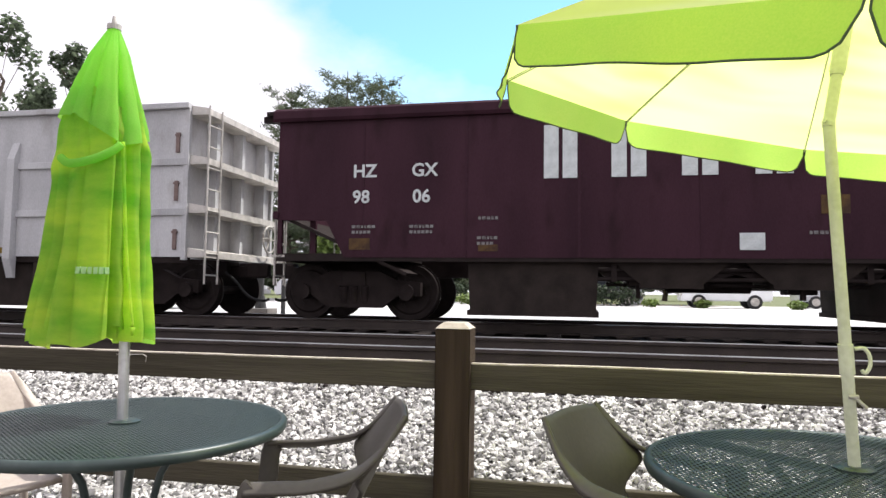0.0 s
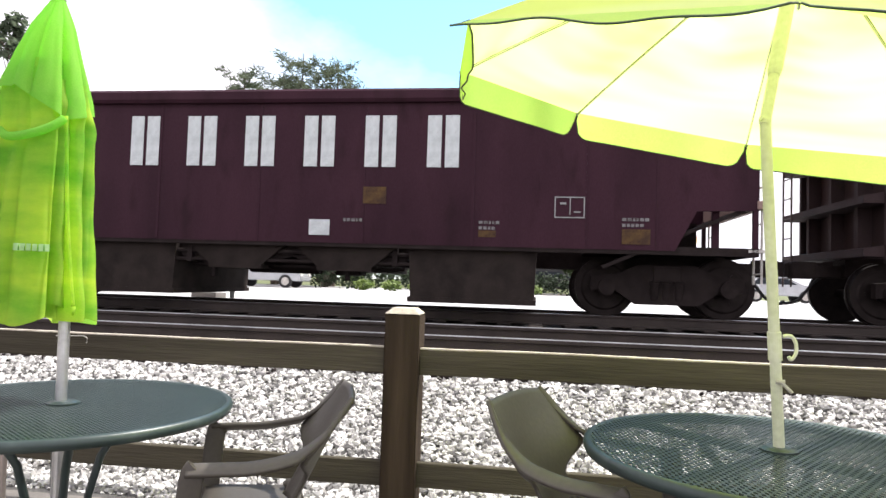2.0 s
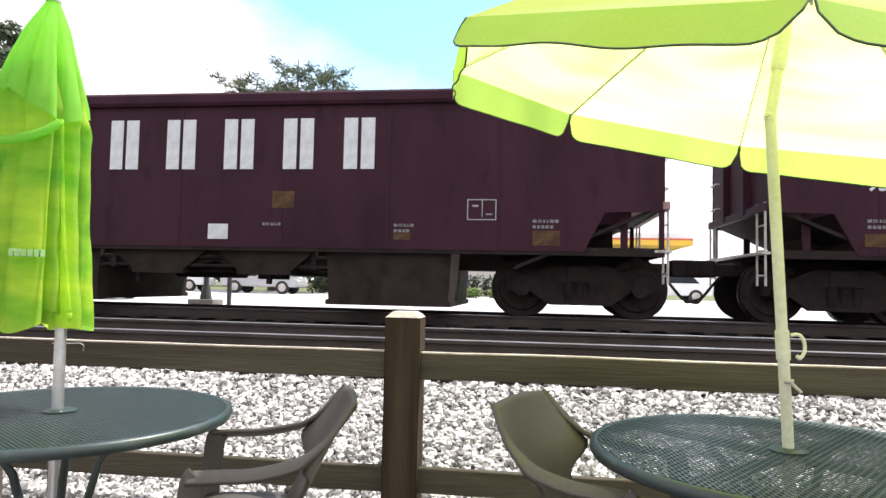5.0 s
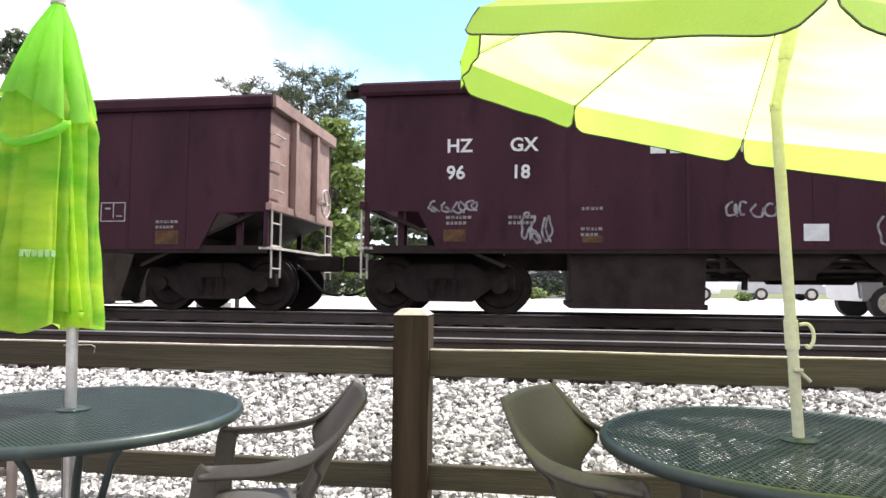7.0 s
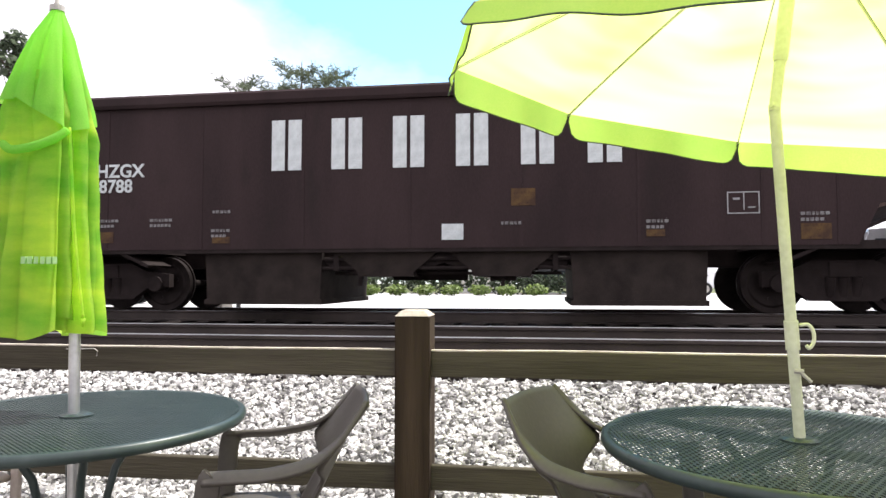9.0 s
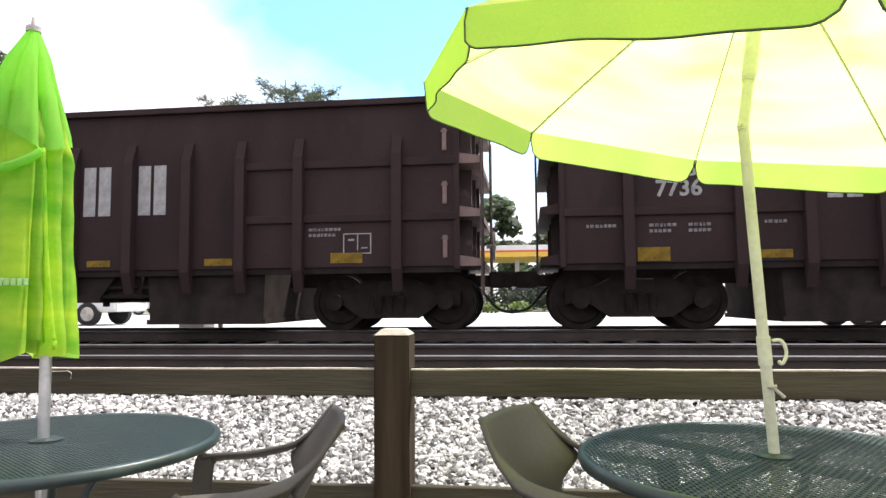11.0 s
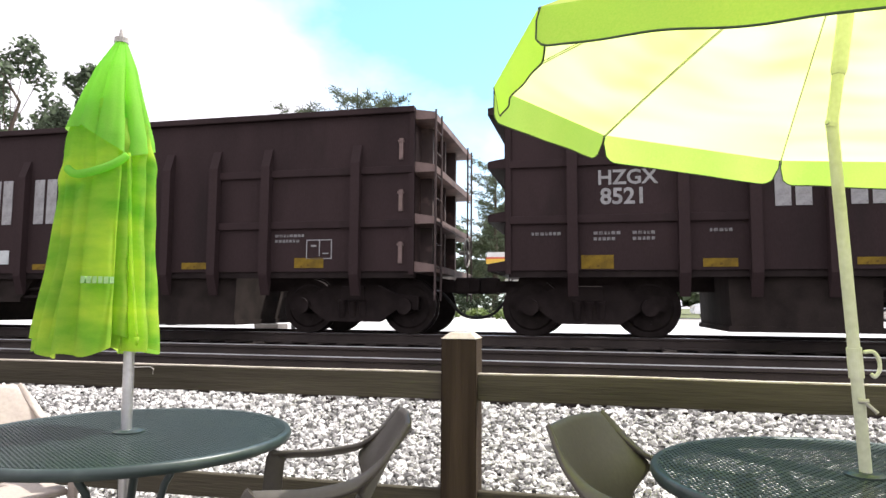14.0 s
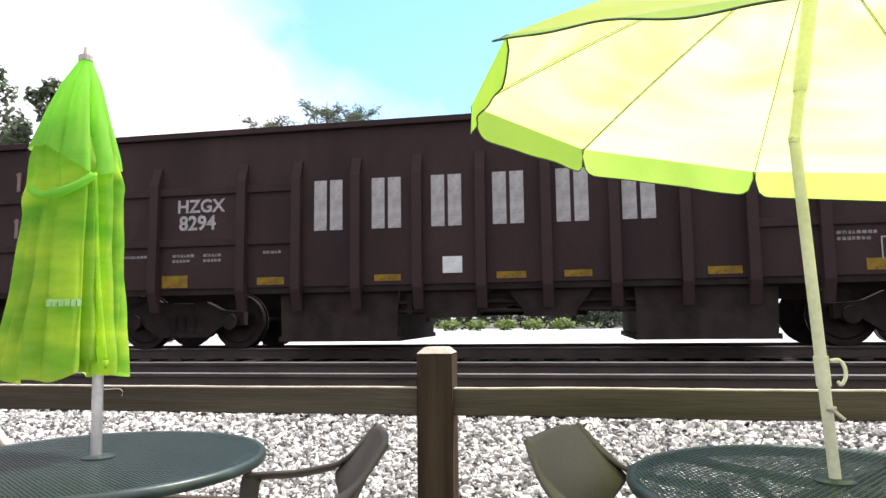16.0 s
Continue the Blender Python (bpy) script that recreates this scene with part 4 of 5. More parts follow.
def underbody_mesh(reach, low):
    """Sloped floor sheets, cross bearers and door shafts between the hopper doors."""
    bm = bmesh.new()
    prism(bm, [(-reach, 0.99), (reach, 0.99), (reach - 0.25, low + 0.06), (0.35, low), (0.0, low + 0.10), (-0.35, low), (-reach + 0.25, low + 0.06)], "y", -1.30, 1.30)
    for x in (-reach + 0.4, -0.7, 0.7, reach - 0.4):
        box(bm, x - 0.04, x + 0.04, -1.40, 1.40, low - 0.02, 0.98)
    for z in (low + 0.02, low + 0.16):
        tube(bm, (-reach, -1.36, z), (reach, -1.36, z), 0.03, sides=8)
    return mesh_of("underbody", bm, M_UNDER)


def gear_mesh(span):
    bm = bmesh.new()
    tube(bm, (-0.9, -0.75, 0.70), (0.3, -0.75, 0.70), 0.19, sides=16)
    tube(bm, (-span, -1.1, 0.62), (span, -1.1, 0.62), 0.025, sides=8)
    tube(bm, (-span, -0.5, 0.85), (span, -0.5, 0.85), 0.03, sides=8)
    box(bm, 0.7, 1.1, -1.2, -0.8, 0.50, 0.90, 0.02)
    box(bm, -1.5, -1.2, -1.3, -0.9, 0.60, 0.92, 0.02)
    for x in (-1.35, 0.9):
        box(bm, x - 0.03, x + 0.03, -1.25, -1.15, 0.42, 0.97)
    return mesh_of("brake_gear", bm, M_UNDER)


def running_gear(car, half):
    for s in (-1, 1):
        truck = part("truck", cached("truck", truck_mesh), M_UNDER, car)
        truck.location = (s * (half - 1.17), 0, 0)
        for x in (-0.89, 0.89):
            w = part("wheelset", cached("wheelset", wheelset_mesh), M_WHEEL, truck)
            w.location = (x, 0, 0.457)
            WHEELS.append(w)
        c = part("coupler", cached("coupler", coupler_mesh), M_UNDER, car)
        c.matrix_basis = pose(s * (half + 0.0), 0, 0, 0, 0, 0 if s > 0 else 180)
        h = part("air_hose", cached("hose", hose_mesh), M_RUBBER, car)
        h.matrix_basis = pose(s * half, 0, 0, 0, 0, 0 if s > 0 else 180)
    part("centre_sill", cached("sill%.2f" % half, lambda: box_mesh("centre_sill", M_UNDER, (-half, half, -0.22, 0.22, 0.72, 1.02))), M_UNDER, car)
    part("brake_gear", cached("gear", lambda: gear_mesh(1.8)), M_UNDER, car)


def flat_sign(car, name, me, x, z, y, label=""):
    ob = part(name, me, None, car, label)
    ob.location = (x, y, z)
    return ob


def letter_blocks(car, x0, z0, width, height, pitch, y, mat):
    """Six pairs of tall white painted bars, one pair for each panel."""
    def make():
        bm = bmesh.new()
        prism(bm, [(0, 0), (width * 0.44, 0), (width * 0.44, height), (0, height)], "y", -0.004, 0.004)
        return mesh_of("painted_bar", bm, mat)
    me = cached("bar%.2f" % width, make)
    for k in range(6):
        for x in (0.0, width * 0.56):
            flat_sign(car, "painted_bar", me, x0 + k * pitch + x, z0, y)


def outline_box(car, x, z, y):
    """A white stencilled frame with a bar down its middle."""
    me = cached("outline", lambda: bars_mesh([(0, 0.44, 0, 0.016), (0, 0.44, 0.30, 0.316), (0, 0.016, 0, 0.316), (0.424, 0.44, 0, 0.316), (0.22, 0.234, 0.05, 0.30), (0.08, 0.17, 0.20, 0.23), (0.28, 0.38, 0.08, 0.10)], M_WORN))
    flat_sign(car, "stencil_frame", me, x, z, y)


def small_print(car, x, z, y, rows, key):
    tagged(flat_sign(car, "stencil", cached(key, lambda: bars_mesh(rows, M_FINEPRINT)), x, z, y), kind="stuff")


def fine_rows(widths, size=0.045, gap=0.085):
    """Short broken bars, like stencilled lines too small to read."""
    rng = random.Random(len(widths))
    out = []
    for i, w in enumerate(widths):
        x = 0.0
        while x < w:
            d = rng.uniform(0.03, 0.06)
            out.append((x, x + d, -i * gap, -i * gap + size))
            x += d + 0.018
    return out


def scrawl(car, x, z, y, w, h, seed, thick=0.014):
    """A sprayed white scribble."""
    rng = random.Random(seed)
    bm = bmesh.new()
    n = max(2, round(w / 0.17))
    for k in range(n):
        cx, cz = w * (k + 0.5) / n, h * (0.5 + rng.uniform(-0.08, 0.08))
        rx, rz = w / n * 0.48, h * rng.uniform(0.36, 0.48)
        start, sweep, m = rng.uniform(30, 120), rng.choice((200, 290, 340)), 7
        pts = [(cx + rx * math.cos(radians(start + sweep * i / m)) * rng.uniform(0.8, 1.1) + 0.15 * (rz if i % 2 else 0), 0, cz + rz * math.sin(radians(start + sweep * i / m)) * rng.uniform(0.75, 1.1)) for i in range(m + 1)]
        if rng.random() < 0.6:
            pts += [(cx + rng.uniform(-rx, rx), 0, cz), (cx + rx, 0, cz - rz)]
        path = smooth_path(pts, 4)
        ribbon(bm, path, [(path[min(i + 1, len(path) - 1)] - path[max(i - 1, 0)]).cross(Vector((0, 1, 0))) for i in range(len(path))], thick, 0.004)
    ob = part("graffiti", bm, M_CHALK, car, "faded sprayed scribble")
    ob.location = (x, y, z)


def smooth_car(name_words, number, mat, label, style="split", top=3.40, lift=0.0):
    """A smooth-sided open hopper, 14 m long, with open lower corners. x along the track, -y the near side, z over the rails."""
    car = tagged(new("freight_car"), label, "railway car", "freight cars of the train")
    H, Y = 7.0, 1.55
    key = mat.name + "%.2f" % top
    def side():
        bm = bmesh.new()
        prism(bm, [(-H, top - 0.16), (-H, 1.60), (-6.15, 1.58), (-5.85, 1.0), (5.85, 1.0), (6.15, 1.58), (H, 1.60), (H, top - 0.16)], "y", -0.02, 0.02)
        return mesh_of("side_sheet", bm, mat)
    def chord():
        bm = bmesh.new()
        prism(bm, [(-0.07, top - 0.21), (-0.10, top - 0.16), (-0.10, top - 0.04), (-0.06, top), (0.06, top), (0.06, top - 0.21)], "x", -H - 0.05, H + 0.05)
        return mesh_of("top_chord", bm, mat)
    # sunlight painted in: brown cars get lighter paint on the +x end only
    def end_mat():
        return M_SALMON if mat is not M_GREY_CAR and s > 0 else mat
    def end():
        return box_mesh("end_sheet", end_mat(), (-0.02, 0.02, -Y + 0.02, Y - 0.02, 1.68, top - 0.18))
    def end_upright():
        return box_mesh("end_upright", end_mat(), (0.02, 0.12, -0.06, 0.06, 1.66, top - 0.18))
    def end_rail(lo, hi, out):
        return box_mesh("end_rail", end_mat(), (0.0, out, -Y - 0.03, Y + 0.03, lo, hi), bevel=0.01)
    def slope():
        bm = bmesh.new()
        prism(bm, [(0.0, 1.70), (0.04, 1.66), (-2.1, 0.72), (-2.14, 0.76)], "y", -Y + 0.04, Y - 0.04)
        return mesh_of("slope_sheet", bm, M_UNDER)
    def sill():
        bm = bmesh.new()
        for s in (-1, 1):
            box(bm, -H, H, s * (Y - 0.06) - 0.05, s * (Y - 0.06) + 0.05, 0.94, 1.06)
        box(bm, -H, -H + 0.1, -Y, Y, 0.94, 1.06)
        box(bm, H - 0.1, H, -Y, Y, 0.94, 1.06)
        return mesh_of("side_sill", bm, M_UNDER)
    for s in (-1, 1):
        part("side_sheet", cached("side" + key, side), mat, car).location = (0, s * (Y - 0.02), 0)
        c = part("top_chord", cached("chord" + key, chord), mat, car)
        c.matrix_basis = pose(0, s * Y, 0, 0, 0, 0 if s < 0 else 180)
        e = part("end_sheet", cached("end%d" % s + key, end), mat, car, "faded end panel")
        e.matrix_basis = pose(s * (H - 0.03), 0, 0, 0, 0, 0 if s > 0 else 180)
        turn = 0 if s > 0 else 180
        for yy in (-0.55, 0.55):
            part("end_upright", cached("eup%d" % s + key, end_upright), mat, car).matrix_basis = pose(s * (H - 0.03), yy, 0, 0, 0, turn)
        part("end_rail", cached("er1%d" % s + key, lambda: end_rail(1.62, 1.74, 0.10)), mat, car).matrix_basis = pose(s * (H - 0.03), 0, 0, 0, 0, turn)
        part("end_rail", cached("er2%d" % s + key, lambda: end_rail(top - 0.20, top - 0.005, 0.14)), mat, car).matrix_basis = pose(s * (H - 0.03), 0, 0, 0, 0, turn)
        sl = part("slope_sheet", cached("slope" + key, slope), mat, car)
        sl.matrix_basis = pose(s * (H - 0.05), 0, 0, 0, 0, 0 if s > 0 else 180)
        for yy in (-1, 1):
            p = part("corner_post", cached("cpost", lambda: box_mesh("corner_post", M_BROWN, (-0.035, 0.035, -0.035, 0.035, 1.0, 1.72))), mat, car)
            p.location = (s * (H - 0.04), yy * (Y - 0.05), 0)
            p = part("strut", cached("strut", lambda: box_mesh("strut", M_BROWN, (-0.05, 0.05, -0.03, 0.03, 1.0, 1.68))), mat, car)
            p.location = (s * (H - 0.55), yy * (Y - 0.2), 0)
            ld = part("ladder", cached("ladderS", lambda: ladder_mesh(0.55, 1.75, 0.36, M_PALE)), M_PALE, car, "pale steel ladder")
            ld.matrix_basis = pose(s * (H + 0.05), yy * (Y - 0.05), 0, 0, 0, 90 if yy < 0 else -90)
        for i in range(3):
            hh = part("handhold", cached("handhold", lambda: handhold_mesh(M_PALE)), M_PALE, car)
            hh.matrix_basis = pose(s * (H - 0.01), -s * (Y - 0.08), 1.95 + 0.45 * i, 0, 0, 0 if s > 0 else 180)
        pl = part("end_platform", cached("plat", lambda: box_mesh("end_platform", M_PALE, (-0.12, 0.12, -Y, Y, 1.0, 1.04))), M_PALE, car)
        pl.location = (s * (H - 0.02), 0, 0)
    bw = part("brake_wheel", cached("bwheel", brake_wheel_mesh), M_PALE, car, "pale brake wheel")
    bw.location = (H + 0.18, 0.75, 2.0)
    br = part("end_bracket", cached("bracket", lambda: box_mesh("end_bracket", M_UNDER, (0, 0.3, -0.06, 0.06, -0.05, 0.05), (0.1, 0.32, -0.16, 0.16, 0.03, 0.10))), M_UNDER, car)
    br.location = (-H - 0.36, -Y + 0.2, top - 0.1)
    part("side_sill", cached("sillS", sill), M_UNDER, car)
    for s in (-1, 1):
        dk = part("deck_plate", cached("deckS", lambda: box_mesh("deck_plate", M_UNDER, (-1.2, 0.9, -1.48, 1.48, 0.96, 0.99))), M_UNDER, car)
        dk.location = (s * (H - 1.2), 0, 0)
        bk = part("bulkhead", cached("bulkS", lambda: box_mesh("bulkhead", M_UNDER, (-0.02, 0.02, -1.46, 1.46, 0.98, 1.66), (-0.3, 0.5, -0.5, 0.3, 1.0, 1.5))), M_UNDER, car)
        bk.location = (s * (H - 1.12), 0, 0)
    for x in (-2.9, 2.9):
        hd = part("hopper_door", cached("hopS", lambda: hopper_mesh(0.98, 0.94, 0.16)), M_DOORBOX, car)
        hd.location = (x, 0, 0)
    for x in (-0.9, 0.9):
        hd = part("hopper_chute", cached("hopS2", lambda: hopper_mesh(0.85, 0.4, 0.60)), M_DOORBOX, car)
        hd.location = (x, 0, 0)
    part("underbody", cached("underS", lambda: underbody_mesh(2.1, 0.68)), M_UNDER, car)
    # faint upright weld lines
    for x in (-5.55, -3.9, -2.2, -0.5, 1.2, 2.9, 4.6, 5.6):
        w = part("weld_seam", cached("weld" + key, lambda: box_mesh("weld_seam", mat, (-0.02, 0.02, -0.008, 0.0, 1.02, top - 0.20))), mat, car)
        w.location = (x, -Y, 0)
    running_gear(car, H)
    f = -Y - 0.006
    letter_blocks(car, -H + 4.28, 2.19 + lift, 0.49, 0.80, 0.98, f, M_WHITE)
    if style == "split":
        for i, (wd, x) in enumerate(((name_words[:2], 1.28), (name_words[2:], 2.24))):
            flat_sign(car, "lettering", cached("t" + wd, lambda wd=wd: text_mesh(wd, 0.285, M_WHITE, 0.006)), -H + x, 2.27 + lift, f)
        for wd, x in ((number[:2], 1.28), (number[2:], 2.26)):
            flat_sign(car, "lettering", cached("t" + wd, lambda wd=wd: text_mesh(wd, 0.285, M_WHITE, 0.006)), -H + x, 1.86 + lift, f)
    else:
        flat_sign(car, "lettering", cached("t" + name_words, lambda: text_mesh(name_words, 0.30, M_WHITE, 0.006)), -H + 1.25, 2.20, f)
        flat_sign(car, "lettering", cached("t" + number, lambda: text_mesh(number, 0.30, M_WHITE, 0.006)), -H + 1.3, 1.95, f)
    small_print(car, -H + 1.28, 1.46, f, fine_rows((0.34, 0.28)), "fpA")
    small_print(car, -H + 2.22, 1.46, f, fine_rows((0.38, 0.36)), "fpB")
    small_print(car, -H + 3.30, 1.58, f, fine_rows((0.26,)), "fpC")
    small_print(car, -H + 3.28, 1.28, f, fine_rows((0.28, 0.22)), "fpD")
    small_print(car, -H + 7.9, 1.34, f, fine_rows((0.28,)), "fpE")
    small_print(car, -H + 10.0, 1.34, f, fine_rows((0.26, 0.2)), "fpD")
    small_print(car, -H + 12.1, 1.42, f, fine_rows((0.34, 0.3)), "fpA")
    card, panel = {"9618": (6.35, 7.42), "9497": (7.35, 8.2), "9806": (7.0, 8.05)}.get(number, (7.0, 8.05))
    for x, z, w, h in ((1.24, 1.12, 0.34, 0.18), (panel, 1.62, 0.36, 0.26), (12.1, 1.08, 0.40, 0.22), (3.3, 1.1, 0.3, 0.1), (10.0, 1.14, 0.26, 0.10)):
        flat_sign(car, "yellow_panel", cached("yo%.2f%.2f" % (w, h), lambda: bars_mesh([(0, w, 0, h)], M_YELLOW_OLD)), -H + x, z, f, "sooted yellow stencil")
    flat_sign(car, "placard", cached("pl", lambda: bars_mesh([(0, 0.33, 0, 0.24)], M_WHITE)), -H + card, 1.12, f, "white card in a holder")
    outline_box(car, -H + 11.12, 1.45, f)
    return car, H


def ribbed_car(name_words, number, mat, label):
    """A rib-sided open hopper, 13.65 m long, with shelf-like end beams."""
    car = tagged(new("freight_car"), label, "railway car", "freight cars of the train")
    H, Y = 6.825, 1.55
    key = mat.name
    def side():
        bm = bmesh.new()
        box(bm, -H, H, -0.02, 0.02, 1.0, 3.56)
        return mesh_of("side_sheet", bm, mat)
    def rib():
        bm = bmesh.new()
        prism(bm, [(0.02, 0.62), (-0.02, 0.62), (-0.13, 0.95), (-0.13, 2.72), (-0.02, 3.02), (0.02, 3.02)], "x", -0.075, 0.075)
        return mesh_of("rib", bm, mat)
    # lighter paint on the +x end wall stands in for sun falling there
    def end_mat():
        return M_DULLEND if mat is not M_GREY_CAR and s > 0 else mat
    def end():
        return box_mesh("end_sheet", end_mat(), (-0.40, -0.36, -Y + 0.03, Y - 0.03, 1.0, 3.5))
    def end_upright():
        return box_mesh("end_upright", end_mat(), (-0.36, -0.16, -0.05, 0.05, 1.0, 3.5))
    # +x end beams are painted lighter still, as if sunlit
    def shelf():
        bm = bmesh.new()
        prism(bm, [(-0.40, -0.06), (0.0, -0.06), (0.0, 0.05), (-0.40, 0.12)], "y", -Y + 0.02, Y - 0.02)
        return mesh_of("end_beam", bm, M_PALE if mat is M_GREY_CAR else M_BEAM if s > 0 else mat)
    def sill():
        bm = bmesh.new()
        for s in (-1, 1):
            box(bm, -H, H, s * (Y - 0.08) - 0.05, s * (Y - 0.08) + 0.05, 0.90, 1.02)
        return mesh_of("side_sill", bm, M_UNDER)
    for s in (-1, 1):
        part("side_sheet", cached("rside" + key, side), mat, car).location = (0, s * (Y - 0.02), 0)
        c = part("top_chord", cached("rchord" + key, lambda: box_mesh("top_chord", mat, (-H, H, -0.09, 0.05, 3.50, 3.60), bevel=0.015)), mat, car)
        c.matrix_basis = pose(0, s * Y, 0, 0, 0, 0 if s < 0 else 180)
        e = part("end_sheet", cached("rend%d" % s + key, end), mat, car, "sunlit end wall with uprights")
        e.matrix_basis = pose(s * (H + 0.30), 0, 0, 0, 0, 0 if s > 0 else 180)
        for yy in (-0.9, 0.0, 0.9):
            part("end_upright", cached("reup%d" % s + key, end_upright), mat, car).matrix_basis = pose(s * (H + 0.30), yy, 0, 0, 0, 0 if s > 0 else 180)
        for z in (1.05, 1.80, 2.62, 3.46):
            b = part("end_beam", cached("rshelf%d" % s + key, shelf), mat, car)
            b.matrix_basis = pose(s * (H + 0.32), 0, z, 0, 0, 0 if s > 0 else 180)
        for o in (0.95, 2.5, 3.44, 4.42, 5.40, 6.38, 7.36, 8.34, 9.32, 10.21, 11.15, 12.70):
            r = part("rib", cached("rrib" + key, rib), mat, car)
            r.matrix_basis = pose(-H + o if s < 0 else H - o, s * Y, 0, 0, 0, 0 if s < 0 else 180)
        for z in (1.75, 2.60):
            for x in (-H + 1.72, H - 1.72):
                st = part("side_stiffener", cached("rstiff" + key, lambda: box_mesh("side_stiffener", mat, (-1.70, 1.70, -0.05, 0.0, -0.06, 0.06), bevel=0.012)), mat, car)
                st.matrix_basis = pose(x, s * Y, z, 0, 0, 0 if s < 0 else 180)
        for yy in (-1, 1):
            if s > 0 or yy > 0:
                ld = part("ladder", cached("ladderR" + key, lambda: ladder_mesh(0.55, 3.55, 0.40, M_PALE if mat is M_GREY_CAR else M_DULLEND)), M_PALE, car, "tall steel end ladder")
                ld.matrix_basis = pose(s * (H + 0.33), yy * (Y - 0.03), 0, 0, 0, 90 if yy < 0 else -90)
            p = part("corner_post", cached("rcp" + key, lambda: box_mesh("corner_post", mat, (-0.06, 0.02, -0.06, 0.02, 0.95, 3.52))), mat, car)
            p.matrix_basis = pose(s * (H - 0.02), yy * (Y - 0.02), 0)
        for i in range(3 if s > 0 else 0):
            hh = part("handhold", cached("rhand", lambda: box_mesh("handhold", M_BEAM, (-0.032, 0.032, -0.03, 0.0, 0.0, 0.34), (-0.05, 0.05, -0.04, 0.0, 0.28, 0.31))), M_PALE, car)
            hh.matrix_basis = pose(s * (H - 0.22), -Y, 1.12 + 0.82 * i)
    bw = part("brake_wheel", cached("bwheel", brake_wheel_mesh), M_PALE, car, "pale brake wheel")
    bw.location = (H + 0.42, 0.6, 1.45)
    part("side_sill", cached("sillR", sill), M_UNDER, car)
    for x in (-2.75, 2.75):
        hd = part("hopper_door", cached("hopR", lambda: hopper_mesh(0.98, 0.95, 0.16)), M_DOORBOX, car)
        hd.location = (x, 0, 0)
    for x in (-0.95, 0.55):
        hd = part("hopper_chute", cached("hopR2", lambda: hopper_mesh(0.7, 0.35, 0.52)), M_DOORBOX, car)
        hd.location = (x, 0, 0)
    part("underbody", cached("underR", lambda: underbody_mesh(2.0, 0.56)), M_UNDER, car)
    running_gear(car, H)
    f = -Y - 0.006
    letter_blocks(car, -H + 3.71, 1.88, 0.47, 0.80, 0.95, f, M_WORN)
    flat_sign(car, "lettering", cached("r" + name_words, lambda: text_mesh(name_words, 0.30, M_WORN, 0.006)), -H + 1.31, 2.26, f)
    flat_sign(car, "lettering", cached("r" + number, lambda: text_mesh(number, 0.33, M_WORN, 0.008)), -H + 1.35, 1.97, f)
    small_print(car, -H + 1.25, 1.52, f, fine_rows((0.36, 0.3)), "fpA")
    small_print(car, -H + 1.80, 1.52, f, fine_rows((0.32, 0.3)), "fpF")
    small_print(car, -H + 0.35, 1.52, f, fine_rows((0.4,)), "fpG")
    small_print(car, -H + 2.85, 1.54, f, fine_rows((0.26,)), "fpC")
    small_print(car, -H + 11.3, 1.56, f, fine_rows((0.5, 0.4)), "fpH")
    for x, z, w, h in ((1.07, 1.02, 0.46, 0.20), (2.75, 1.04, 0.46, 0.12), (4.7, 1.06, 0.42, 0.10), (6.6, 1.06, 0.44, 0.10), (7.6, 1.06, 0.40, 0.10), (9.6, 1.05, 0.46, 0.11), (11.65, 1.06, 0.50, 0.16)):
        flat_sign(car, "yellow_panel", cached("yp%.2f%.2f" % (w, h), lambda: bars_mesh([(0, w, 0, h)], M_YELLOW)), -H + x, z, f, "faded yellow stencil")
    flat_sign(car, "placard", cached("plR", lambda: bars_mesh([(0, 0.30, 0, 0.25)], M_WHITE)), -H + 5.78, 1.16, f, "white card in a holder")
    outline_box(car, -H + 11.85, 1.20, f)
    return car, H


WHEELS = []
TRAIN_SPEED = 10.757
# left end of each car along the track at the start, kind, number
TRAIN = [
    (-20.22, "ribbed", "7719", M_GREY_CAR), (-4.95, "smooth", "9806", M_BROWN), (10.63, "smooth", "9497", M_BROWN), (26.33, "ribbed", "7728", M_BROWN_B),
    (41.60, "smooth", "9515", M_BROWN), (57.04, "smooth", "9562", M_BROWN), (72.60, "smooth", "9618", M_BROWN), (88.25, "stacked", "8788", M_BROWN_B),
    (103.76, "ribbed", "7733", M_BROWN_B), (118.94, "ribbed", "7736", M_BROWN_B), (134.17, "ribbed", "8232", M_BROWN_B), (149.29, "ribbed", "8521", M_BROWN_B), (164.46, "ribbed", "8294", M_BROWN_B),
]
CARS = []
TOPS = {"9806": (3.40, 0.0), "9497": (3.40, 0.0), "9515": (3.45, 0.04), "9562": (3.46, 0.05), "9618": (3.58, 0.21), "8788": (3.52, 0.05)}


